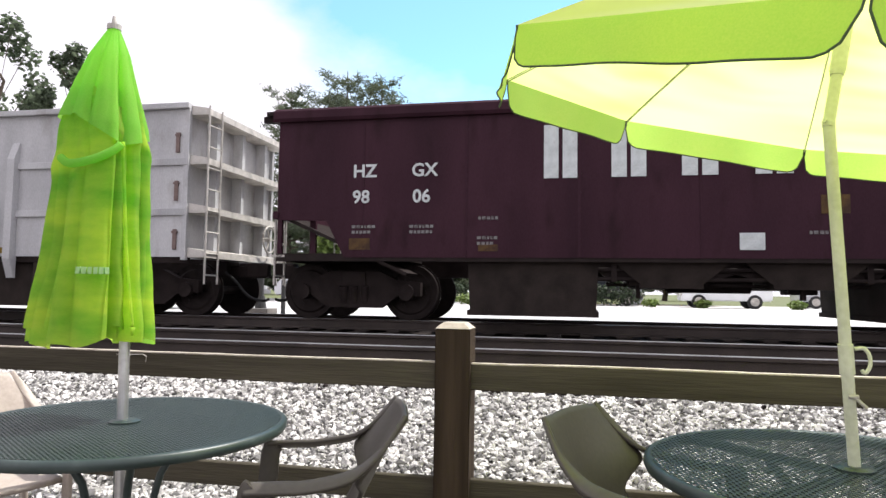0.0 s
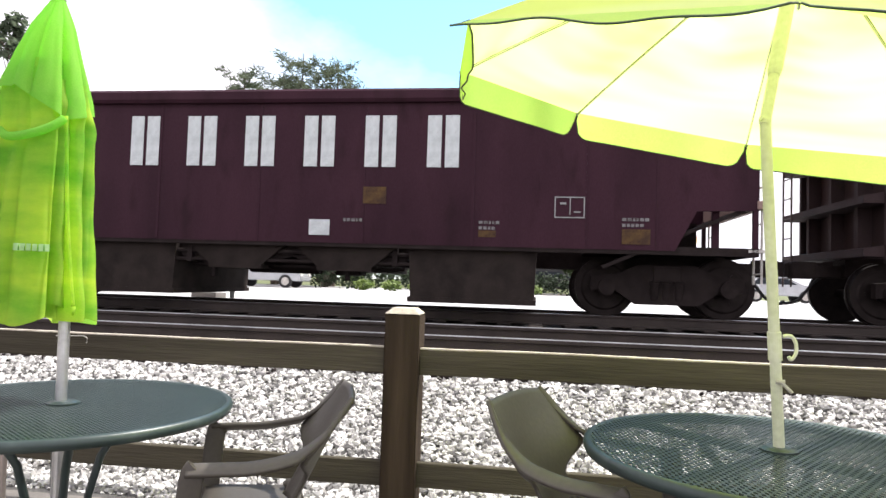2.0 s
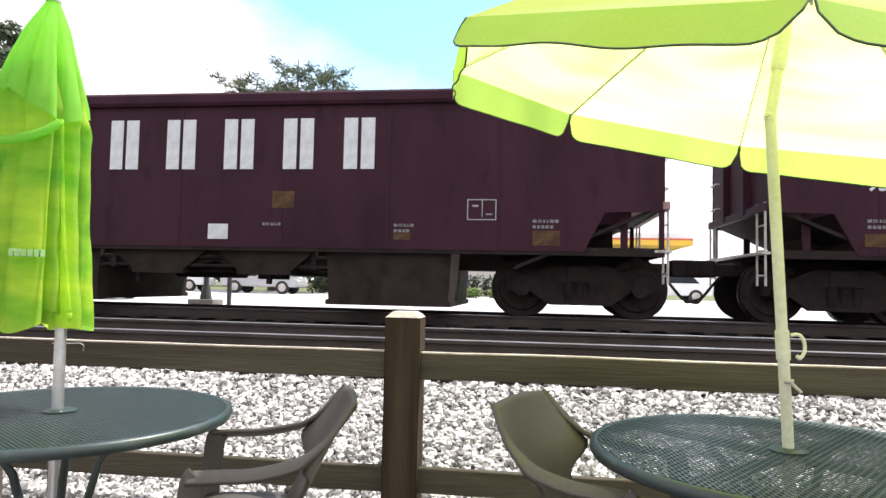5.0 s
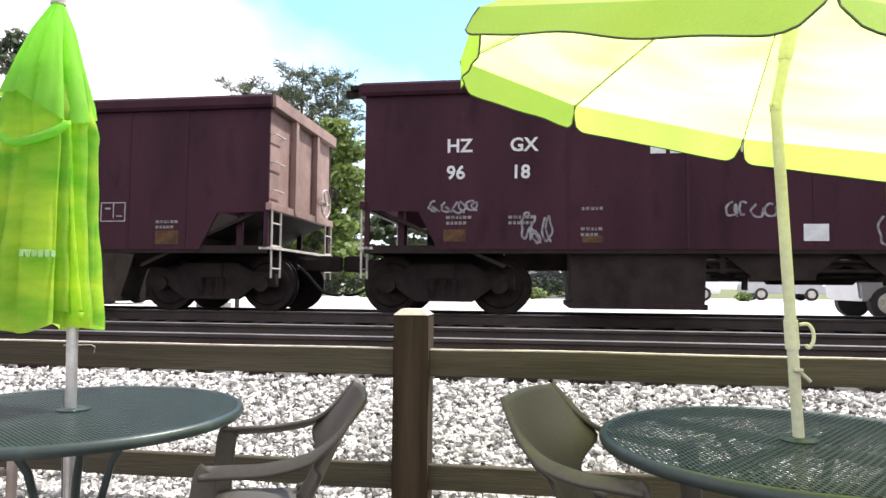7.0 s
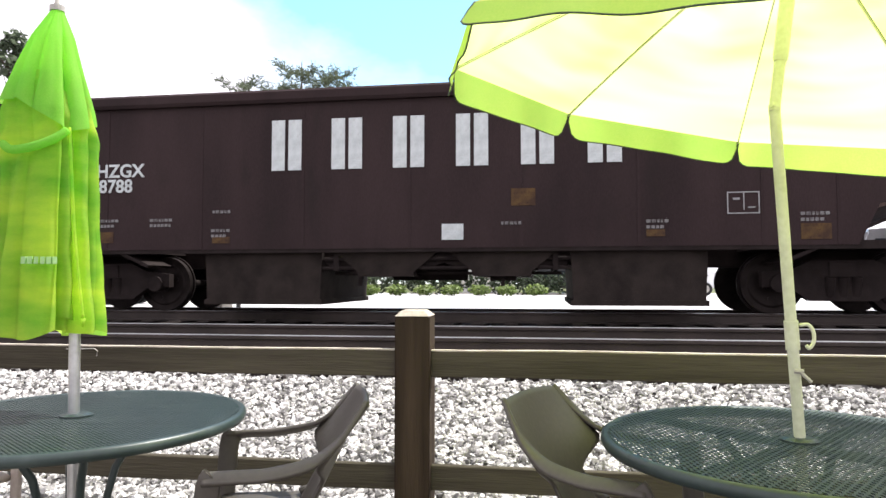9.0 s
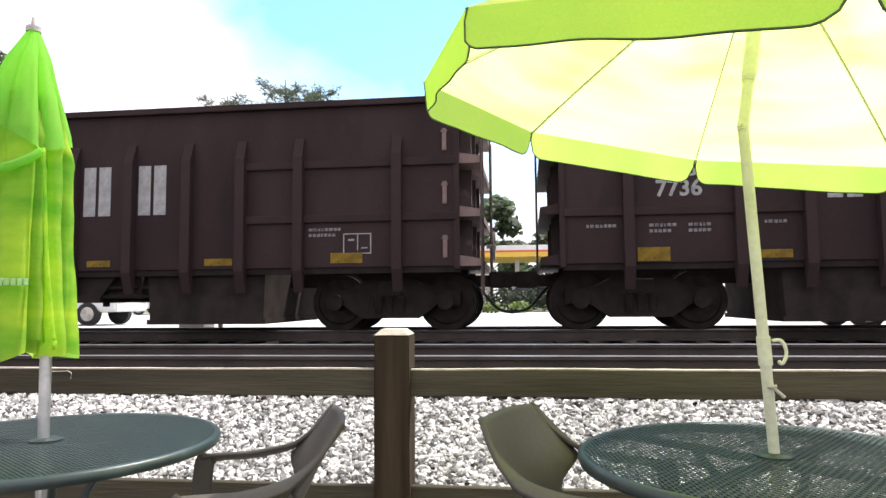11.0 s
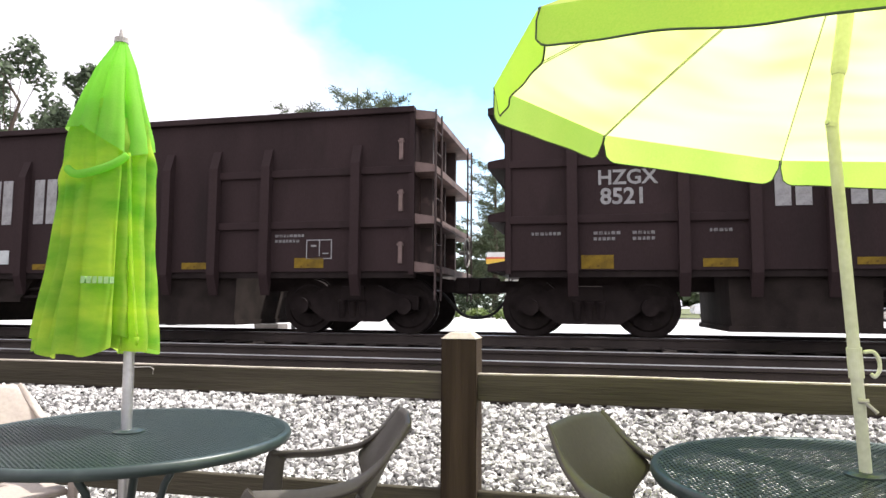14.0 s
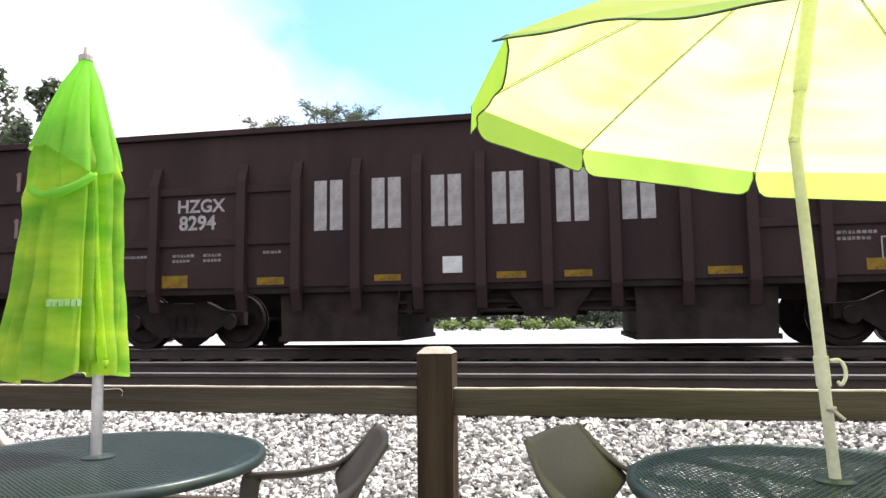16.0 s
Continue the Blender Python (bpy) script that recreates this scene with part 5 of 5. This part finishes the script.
def build_train():
    for left, kind, number, mat in TRAIN:
        if kind == "ribbed":
            tone = "weathered silver-grey" if mat is M_GREY_CAR else "dull brown"
            car, half = ribbed_car("HZGX", number, mat, tone + " ribbed open hopper car with white lettering")
        else:
            car, half = smooth_car("HZGX", number, mat, "brown smooth-sided open hopper car with white lettering", "split" if kind == "smooth" else "stacked", *TOPS[number])
        f = -1.557
        if number == "9618":
            for x, z, w, h in ((1.0, 1.55, 0.75, 0.2), (2.4, 1.1, 0.45, 0.45), (5.3, 1.45, 0.7, 0.24), (7.3, 1.05, 0.5, 0.5), (8.25, 1.35, 0.5, 0.36), (11.25, 2.75, 0.65, 0.42), (12.2, 1.5, 0.6, 0.3)):
                scrawl(car, -half + x, z, f, w, h, int(x * 10), 0.032)
            flat_sign(car, "graffiti", text_mesh("G-T!", 0.41, M_CHALK), -half + 8.98, 1.32, f, "faded sprayed letters")
        if number == "7736":
            for x, z, w, h in ((8.26, 1.12, 0.68, 0.66), (9.26, 1.02, 0.70, 0.82)):
                for q in range(3):
                    scrawl(car, -half + x, z, f, w, h, int(x * 10) + q, 0.035)
        if number == "9497":
            for q in range(2):
                scrawl(car, -half + 0.35, 2.0, f, 0.6, 0.4, 70 + q, 0.015)
        car.location = (left + half, TRACK_TRAIN, RAIL_TOP)
        CARS.append((car, left + half))


# ---- background ----
def leaf_crown(bm, blobs, count, size, rng):
    """Many small leaf clumps, scattered through the blobs (centre, radii)."""
    total = sum(b[1][0] * b[1][1] * b[1][2] for b in blobs)
    for (cx, cy, cz), (rx, ry, rz) in blobs:
        for _ in range(int(count * rx * ry * rz / total)):
            d = Vector((rng.gauss(0, 1), rng.gauss(0, 1), rng.gauss(0, 1))).normalized()
            r = rng.uniform(0.45, 1.05)
            p = Vector((cx + d.x * rx * r, cy + d.y * ry * r, cz + d.z * rz * r))
            s = size * rng.uniform(0.5, 1.3)
            e = Euler((rng.uniform(-1, 1), rng.uniform(-1, 1), rng.uniform(0, 6.28))).to_matrix()
            q = [p + e @ Vector(v) * s for v in ((-0.5, -0.25, 0), (0.1, -0.4, 0.12), (0.6, 0.0, -0.05), (0.1, 0.4, 0.12), (-0.5, 0.2, 0.0))]
            bm.faces.new([bm.verts.new(v) for v in q])


def build_tree(name, x, y, height, spread, mat, label, seed, trunk=0.25, bare=0.25, clumps=14, leaves=5000, size=0.5, puff=0.4):
    rng = random.Random(seed)
    tree = tagged(new(name), label, "tree", kind="")
    z0 = ground_height(y)
    tree.location = (x, y, z0)
    bm = bmesh.new()
    pts = [Vector((rng.uniform(-0.15, 0.15) * k, rng.uniform(-0.15, 0.15) * k, height * 0.9 * k / 8)) for k in range(9)]
    for k, (a, b) in enumerate(zip(pts, pts[1:])):
        tube(bm, a, b, trunk * (1 - k / 9.5), trunk * (1 - (k + 1) / 9.5), 10)
    blobs = []
    for k in range(clumps):
        f = bare + (1 - bare) * (k + 0.5) / clumps
        a = k * 2.4 + rng.uniform(-0.5, 0.5)
        wide = spread * (math.sin(math.pi * min(1, 0.25 + 0.72 * (f - bare) / (1 - bare))) ** 0.8)
        r = wide * rng.uniform(0.45, 0.85)
        c = Vector((r * math.cos(a), r * math.sin(a), height * f))
        base = pts[min(8, int(f * 0.85 * 8))]
        tube(bm, base, c, trunk * 0.35 * (1.1 - f), 0.03, 7)
        blobs.append((tuple(c), (spread * puff * rng.uniform(0.7, 1.15), spread * puff * rng.uniform(0.7, 1.15), height * puff * rng.uniform(0.13, 0.24))))
    part("trunk", bm, M_BARK, tree)
    bm = bmesh.new()
    leaf_crown(bm, blobs, leaves, size, rng)
    part("crown", bm, mat, tree)
    return tree


def build_pine(x, y, height, spread, seed, label):
    rng = random.Random(seed)
    tree = tagged(new("pine_tree"), label, "tree")
    tree.location = (x, y, ground_height(y))
    bm = bmesh.new()
    for k in range(8):
        tube(bm, (0, 0, height * k / 8), (0, 0, height * (k + 1) / 8), 0.35 * (1 - k / 8.6), 0.35 * (1 - (k + 1) / 8.6), 10)
    tips = []
    for k in range(70):
        f = 0.06 + 0.94 * k / 70
        a = k * 2.399 + rng.uniform(-0.3, 0.3)
        r = spread * (1.0 - 0.45 * f) * rng.uniform(0.55, 1.05)
        base, tip = Vector((0, 0, height * f * 0.96)), Vector((r * math.cos(a), r * math.sin(a), height * f * 0.96 + r * rng.uniform(0.15, 0.5)))
        tube(bm, base, tip, 0.07 * (1.1 - f), 0.015, 6)
        tips.append((base, tip))
    part("trunk", bm, M_BARK, tree)
    bm = bmesh.new()
    for base, tip in tips:
        n = int(60 + 60 * (tip - base).length / spread)
        for _ in range(n):
            t = rng.uniform(0.25, 1.05)
            p = base.lerp(tip, t) + Vector((rng.gauss(0, 0.22), rng.gauss(0, 0.22), rng.gauss(0.05, 0.16)))
            e = Euler((rng.uniform(-0.6, 0.6), rng.uniform(-0.9, 0.3), rng.uniform(0, 6.28))).to_matrix()
            s = rng.uniform(0.22, 0.45)
            for q in range(2):
                e2 = e @ Euler((q * 1.4, 0, q * 0.6)).to_matrix()
                bm.faces.new([bm.verts.new(p + e2 @ Vector(v) * s) for v in ((-0.3, -0.10, 0), (0.9, 0.0, 0.25), (-0.3, 0.10, 0))])
    part("crown", bm, M_PINE, tree)
    return tree


def build_car(x, y, heading, mat, label, name="parked_car", pickup=False, van=False):
    car = tagged(new(name), label, "car")
    car.matrix_basis = pose(x, y, ground_height(y), 0, 0, heading)
    bm = bmesh.new()
    if van:
        out = [(-2.0, 0.40), (-2.06, 0.95), (-1.98, 1.45), (-1.85, 1.82), (-0.9, 1.88), (0.7, 1.82), (1.55, 1.14), (2.25, 0.98), (2.4, 0.72), (2.4, 0.38)]
    elif pickup:
        out = [(-2.6, 0.45), (-2.65, 0.95), (-1.0, 0.98), (-0.9, 1.62), (-0.7, 1.72), (0.55, 1.72), (1.2, 1.08), (2.5, 1.0), (2.65, 0.8), (2.65, 0.42)]
    else:
        out = [(-2.2, 0.40), (-2.25, 0.85), (-2.1, 1.05), (-1.6, 1.45), (-0.9, 1.55), (0.4, 1.52), (1.15, 1.02), (2.05, 0.88), (2.25, 0.65), (2.25, 0.38)]
    prism(bm, out, "y", -0.88, 0.88)
    bmesh.ops.bevel(bm, geom=list(bm.edges), offset=0.06, segments=2, affect="EDGES")
    part("body", bm, mat, car)
    for s in (-1, 1):
        bm = bmesh.new()
        win = [(-1.80, 1.12), (-1.70, 1.62), (0.62, 1.62), (1.25, 1.12)] if van else [(-0.78, 1.12), (-0.72, 1.56), (0.5, 1.56), (0.98, 1.12)] if pickup else [(-1.55, 1.05), (-1.2, 1.40), (0.32, 1.40), (0.92, 1.05)]
        prism(bm, win, "y", s * 0.885 - 0.006, s * 0.885 + 0.006)
        part("side_window", bm, M_GLASSDARK, car)
        for wx in ((-1.6, 1.7) if pickup else (-1.45, 1.5) if van else (-1.35, 1.38)):
            bm = bmesh.new()
            tube(bm, (wx, s * 0.70, 0.36), (wx, s * 0.90, 0.36), 0.36, sides=28)
            w = part("wheel", bm, M_RUBBER, car)
            bm = bmesh.new()
            tube(bm, (wx, s * 0.895, 0.36), (wx, s * 0.912, 0.36), 0.23, 0.20, sides=20)
            for k in range(5):
                a = 2 * math.pi * k / 5
                tube(bm, (wx, s * 0.912, 0.36), (wx + 0.19 * math.cos(a), s * 0.92, 0.36 + 0.19 * math.sin(a)), 0.03, sides=6)
            part("rim", bm, M_PALE, w, "silver wheel rim")
    for s in (-1, 1):
        bm = bmesh.new()
        fx = 2.62 if pickup else 2.35 if van else 2.2
        box(bm, fx - 0.03, fx + 0.05, s * 0.62 - 0.16, s * 0.62 + 0.16, 0.66, 0.80, 0.02)
        part("headlight", bm, M_PALE, car)
    return car


def build_station():
    st = tagged(new("filling_station"), "filling station canopy with yellow fascia and red stripe", "building")
    st.location = (1.4, 47.0, 0.55)
    bm = bmesh.new()
    box(bm, -8.4, 8.4, -3.5, 3.5, 3.55, 4.25, 0.03)
    part("canopy_roof", bm, M_WHITEWALL, st)
    for z0, z1, m, nm in ((3.50, 3.80, M_CANOPYYELLOW, "fascia"), (3.80, 3.92, M_CANOPYRED, "stripe")):
        bm = bmesh.new()
        box(bm, -8.45, 8.45, -3.56, 3.56, z0, z1)
        part(nm, bm, m, st)
    for x in (-6, -2, 2, 6):
        bm = bmesh.new()
        box(bm, x - 0.15, x + 0.15, -0.15, 0.15, 0.0, 3.55)
        part("column", bm, M_WHITEWALL, st)
        bm = bmesh.new()
        box(bm, x - 0.35, x + 0.35, -1.0, -0.45, 0.0, 1.7, 0.05)
        part("pump", bm, M_CARSILVER, st)
    bm = bmesh.new()
    box(bm, -7.5, -4.0, -1.5, 2.0, 0.0, 2.6, 0.05)
    part("kiosk", bm, M_WHITEWALL, st, "low white kiosk")


def build_background():
    for x, y, h, w, sd in ((-21.6, 46.0, 15.9, 3.4, 12), (-19.2, 47.5, 15.8, 3.4, 15), (-16.8, 45.0, 16.5, 3.8, 11), (-14.5, 46.0, 16.2, 3.2, 14)):
        build_pine(x, y, h, w, sd, "tall pine with an uneven flat top across the street")
    build_pine(-9.2, 62.0, 14.2, 4.4, 13, "pine beyond the filling station")
    build_tree("broadleaf_tree", -13.6, 42.0, 11.0, 3.6, M_SHRUB, "bright green sunlit tree in front of the pines", 31, trunk=0.25, bare=0.08, clumps=16, leaves=6000, size=0.42)
    for x, y, h, s, sd in ((-41.3, 40, 19.4, 3.8, 21), (-35.9, 40, 17.4, 2.6, 22), (-47.0, 43, 17.6, 4.0, 23)):
        build_tree("broadleaf_tree", x, y, h, s, M_LEAF, "tall leafy tree with an open crown", sd, trunk=0.4, bare=0.5, clumps=14, leaves=1700, size=0.40, puff=0.28)
    rng = random.Random(5)
    x = -60.0
    while x < 12:
        y = rng.uniform(74, 90)
        build_tree("broadleaf_tree", x, y, rng.uniform(9.5, 12.5) - 0.28 * max(0.0, x), rng.uniform(4.0, 5.5), M_LEAF, "leafy tree in the far tree line", int(x * 7) + 900, trunk=0.3, bare=0.12, clumps=12, leaves=1500, size=0.9)
        x += rng.uniform(5.0, 7.0)
    build_car(-15.2, 20.2, 0, M_CARWHITE, "white pickup truck parked beyond the tracks", "pickup_truck", True)
    build_car(8.78, 16.4, 0, M_CARSILVER, "silver minivan parked beyond the tracks", "parked_van", van=True)
    build_car(7.2, 38.0, 180, M_CARWHITE, "white car parked far across the street")
    build_car(1.0, 41.0, 0, M_DARKMETAL, "dark car parked far across the street")
    build_car(14.0, 42.0, 0, M_CARSILVER, "silver car parked by the pumps")
    build_car(19.0, 40.0, 90, M_CARWHITE, "white car parked nose out across the street")
    build_car(-22.0, 39.0, 0, M_CARWHITE, "white car parked under the trees")
    build_car(-15.0, 36.0, 0, M_CARSILVER, "silver car parked far across the street")
    build_station()
    # small posts and shrubs along the pavement
    p = tagged(new("bollard"), "short dark steel post on the pavement edge", "post")
    p.location = (-7.86, 16.6, 0.55)
    bm = bmesh.new()
    tube(bm, (0, 0, 0), (0, 0, 1.1), 0.06, sides=12)
    tube(bm, (0, 0, 1.1), (0, 0, 1.16), 0.06, 0.02, sides=12)
    part("shaft", bm, M_DARKMETAL, p)
    p = tagged(new("signal_base"), "dark trackside equipment stand on a concrete footing", "stand")
    p.location = (-8.66, 16.9, 0.55)
    bm = bmesh.new()
    box(bm, -0.35, 0.35, -0.3, 0.3, 0.0, 0.16, 0.02)
    part("footing", bm, M_DECK, p)
    bm = bmesh.new()
    tube(bm, (0, 0, 0.16), (0, 0, 0.5), 0.16, 0.10, sides=12)
    tube(bm, (0, 0, 0.5), (0, 0, 1.3), 0.07, sides=12)
    part("stand", bm, M_DARKMETAL, p)
    for k, x in enumerate((-9.4, -7.85, -6.3, -4.85, -3.3, -1.85, -0.3, 3.4, 6.0, 10.5)):
        y, s = (36, 0.50) if x < 0 else (37, 0.38)
        sh = tagged(new("shrub"), "low bright flowering shrub by the pavement", "shrub", "pavement shrubs")
        sh.location = (x, y, 0.55)
        bm = bmesh.new()
        leaf_crown(bm, [((0, 0, s * 0.6), (s * 1.2, s, s * 0.6))], 260, 0.16, random.Random(k))
        part("foliage", bm, M_SHRUB, sh)


def build_hedge(x0, x1, y, height):
    hedge = tagged(new("hedge"), "long clipped dark green hedge across the street", "hedge")
    hedge.location = (x0, y, ground_height(y))
    rng = random.Random(77)
    n = int((x1 - x0) / 0.7)
    bm = bmesh.new()
    leaf_crown(bm, [(((k + 0.5) * (x1 - x0) / n, 0, height * 0.5), (0.6, 0.5, height * rng.uniform(0.46, 0.54))) for k in range(n)], 5200, 0.17, rng)
    part("foliage", bm, M_HEDGE, hedge)


def place_chair(chair, x, y, facing):
    chair.matrix_basis = pose(x, y, 0, 0, 0, facing)


# ---- movement ----
CANOPY_ROWS = [
    (0, (0.830, 2.180, 2.383), 6.6, 10.4, -102.8),
    (0.9, (0.829, 2.139, 2.370), 7.9, 9.8, -103.4),
    (1.5, (0.824, 2.186, 2.379), 7.4, 10.4, -102.9),
    (2.7, (0.821, 2.147, 2.378), 6.7, 8.4, -103.1),
    (3.5, (0.792, 2.162, 2.368), 6.7, 8.9, -102.5),
    (5, (0.809, 2.164, 2.364), 7.1, 10.2, -102.0),
    (6.5, (0.827, 2.167, 2.359), 7.4, 11.4, -101.4),
    (7, (0.832, 2.158, 2.350), 7.7, 11.7, -100.7),
    (8.2, (0.812, 2.201, 2.372), 5.8, 11.5, -102.9),
    (9.3, (0.803, 2.164, 2.381), 4.5, 8.8, -99.0),
    (10.3, (0.794, 2.131, 2.390), 3.3, 6.4, -95.4),
    (10.6, (0.824, 2.159, 2.385), 4.7, 9.5, -96.0),
    (11, (0.811, 2.171, 2.387), 3.6, 9.1, -95.9),
    (12.5, (0.817, 2.148, 2.385), 4.6, 7.9, -96.3),
    (13.6, (0.819, 2.175, 2.386), 3.6, 9.4, -96.2),
    (14.5, (0.797, 2.129, 2.389), 3.4, 6.5, -95.4),
    (16, (0.821, 2.167, 2.387), 4.1, 8.5, -97.6),
]

# how far the wind lifts the valance over the chairs
GUSTS = [(0.0, 8), (0.3, 40), (0.5, 58), (1.0, 46), (1.5, 44), (2.0, 66), (2.5, 66), (3.0, 68), (3.5, 58), (4.0, 32), (4.6, 40), (5.4, 30), (6.1, 34), (6.5, 26), (7.0, 38), (7.5, 42), (8.0, 68),
         (8.6, 50), (9.4, 40), (10.2, 50), (10.5, 20), (11.0, 12), (11.5, 30), (12.0, 4), (12.5, 12), (13.0, 58), (13.5, 66), (14.0, 18), (14.5, 8), (15.0, 8), (15.5, 26), (16.0, 62)]


# how far the train runs behind an even pace, in metres
LAG = [(0.0, 0.07), (0.5, 0.03), (2.0, 0.02), (3.0, 0.03), (3.5, 0.07), (3.9, 0.13), (4.2, 0.13), (5.2, 0.04), (6.3, -0.05), (7.0, 0.0), (7.5, -0.03), (8.0, 0.12), (9.2, 0.06), (10.5, -0.01), (11.0, -0.04),
       (12.0, 0.08), (12.5, 0.18), (13.0, 0.10), (13.5, 0.0), (14.0, 0.05), (14.5, 0.10), (15.0, -0.03), (16.0, 0.03)]


def motions():
    for car, x in CARS:
        walk(car, [(t, pose(x - TRAIN_SPEED * t + lag, TRACK_TRAIN, RAIL_TOP)) for t, lag in LAG])
        curves = car.animation_data.action.layers[0].strips[0].channelbag(car.animation_data.action_slot).fcurves
        for c in curves:
            for k in c.keyframe_points:
                k.interpolation = "LINEAR"
    turn = math.degrees(TRAIN_SPEED / 0.457)
    spins = [(k / 15, -turn * k / 15) for k in range(241)]
    for w in WHEELS:
        at = w.location.copy()
        walk(w, [(t, pose(at.x, at.y, at.z, 0, a, 0)) for t, a in spins])
    canopy = [o for o in OPEN_UMBRELLA.children if o.name.startswith("canopy")][0]
    upper = [o for o in OPEN_UMBRELLA.children if o.name.startswith("upper_pole")][0]
    walk(upper, [(t, upper_pole_pose(h)) for t, h, a, b, ph in CANOPY_ROWS])
    walk(canopy, [(t, canopy_pose(Vector(h), a, b, ph)) for t, h, a, b, ph in CANOPY_ROWS])
    for v, m, k in VALANCES:
        rows = []
        for i in range(41):
            t = 0.4 * i
            swing = -4 + 7 * math.sin(2.1 * t + k * 1.3) + 5 * math.sin(4.7 * t + k * 2.1)
            rows.append((t, m @ Matrix.Rotation(radians(swing), 4, "X")))
        if k in (0, 7):
            rows = [(t, m @ Matrix.Rotation(radians(a + (6 if k else 0)), 4, "X")) for t, a in GUSTS]
        walk(v, rows)
    walk(CLOSED_UMBRELLA, [(0.8 * i, pose(-1.636, 2.182, 0.745, 0.25 * math.sin(1.7 * i), 0.35 * math.sin(1.1 * i), 0)) for i in range(21)])


# ---- the place ----
build_ground()
build_track(TRACK_NEAR, "near_track", "near railway track with dark ties and shiny rails", -9, 9)
build_track(TRACK_TRAIN, "far_track", "far railway track under the train", -14, 14)
build_fence()
build_table(-1.636, 2.182, "round dark green steel mesh table, sunlit, holding a closed umbrella", 8, 0.66)
build_table(0.757, 2.146, "round dark green steel mesh table under an open umbrella", 97)
place_chair(build_chair(M_TAUPE, "taupe resin armchair facing the sunlit table"), -0.875, 2.22, 199.9)
place_chair(build_chair(M_TAUPE, "taupe resin armchair in the umbrella's shade"), 0.195, 2.29, -24.3)
place_chair(build_chair(M_BEIGE, "sand-coloured resin armchair in full sun behind the table"), -2.49, 2.38, -29)
OPEN_UMBRELLA = build_open_umbrella()
CLOSED_UMBRELLA = build_closed_umbrella()
build_train()
build_background()
build_hedge(-13.5, 3.0, 39.0, 1.35)
stones("gravel_stones", 44000, -5.6, 4.0, 3.40, 5.15, 0.010, 0.034, M_STONE, "pale broken limestone gravel on the bank", 3)
stones("dark_ballast", 5000, -9, 8, 5.0, 9.6, 0.016, 0.04, M_DARKSTONE, "dark oily ballast round the near track", 4)

motions()
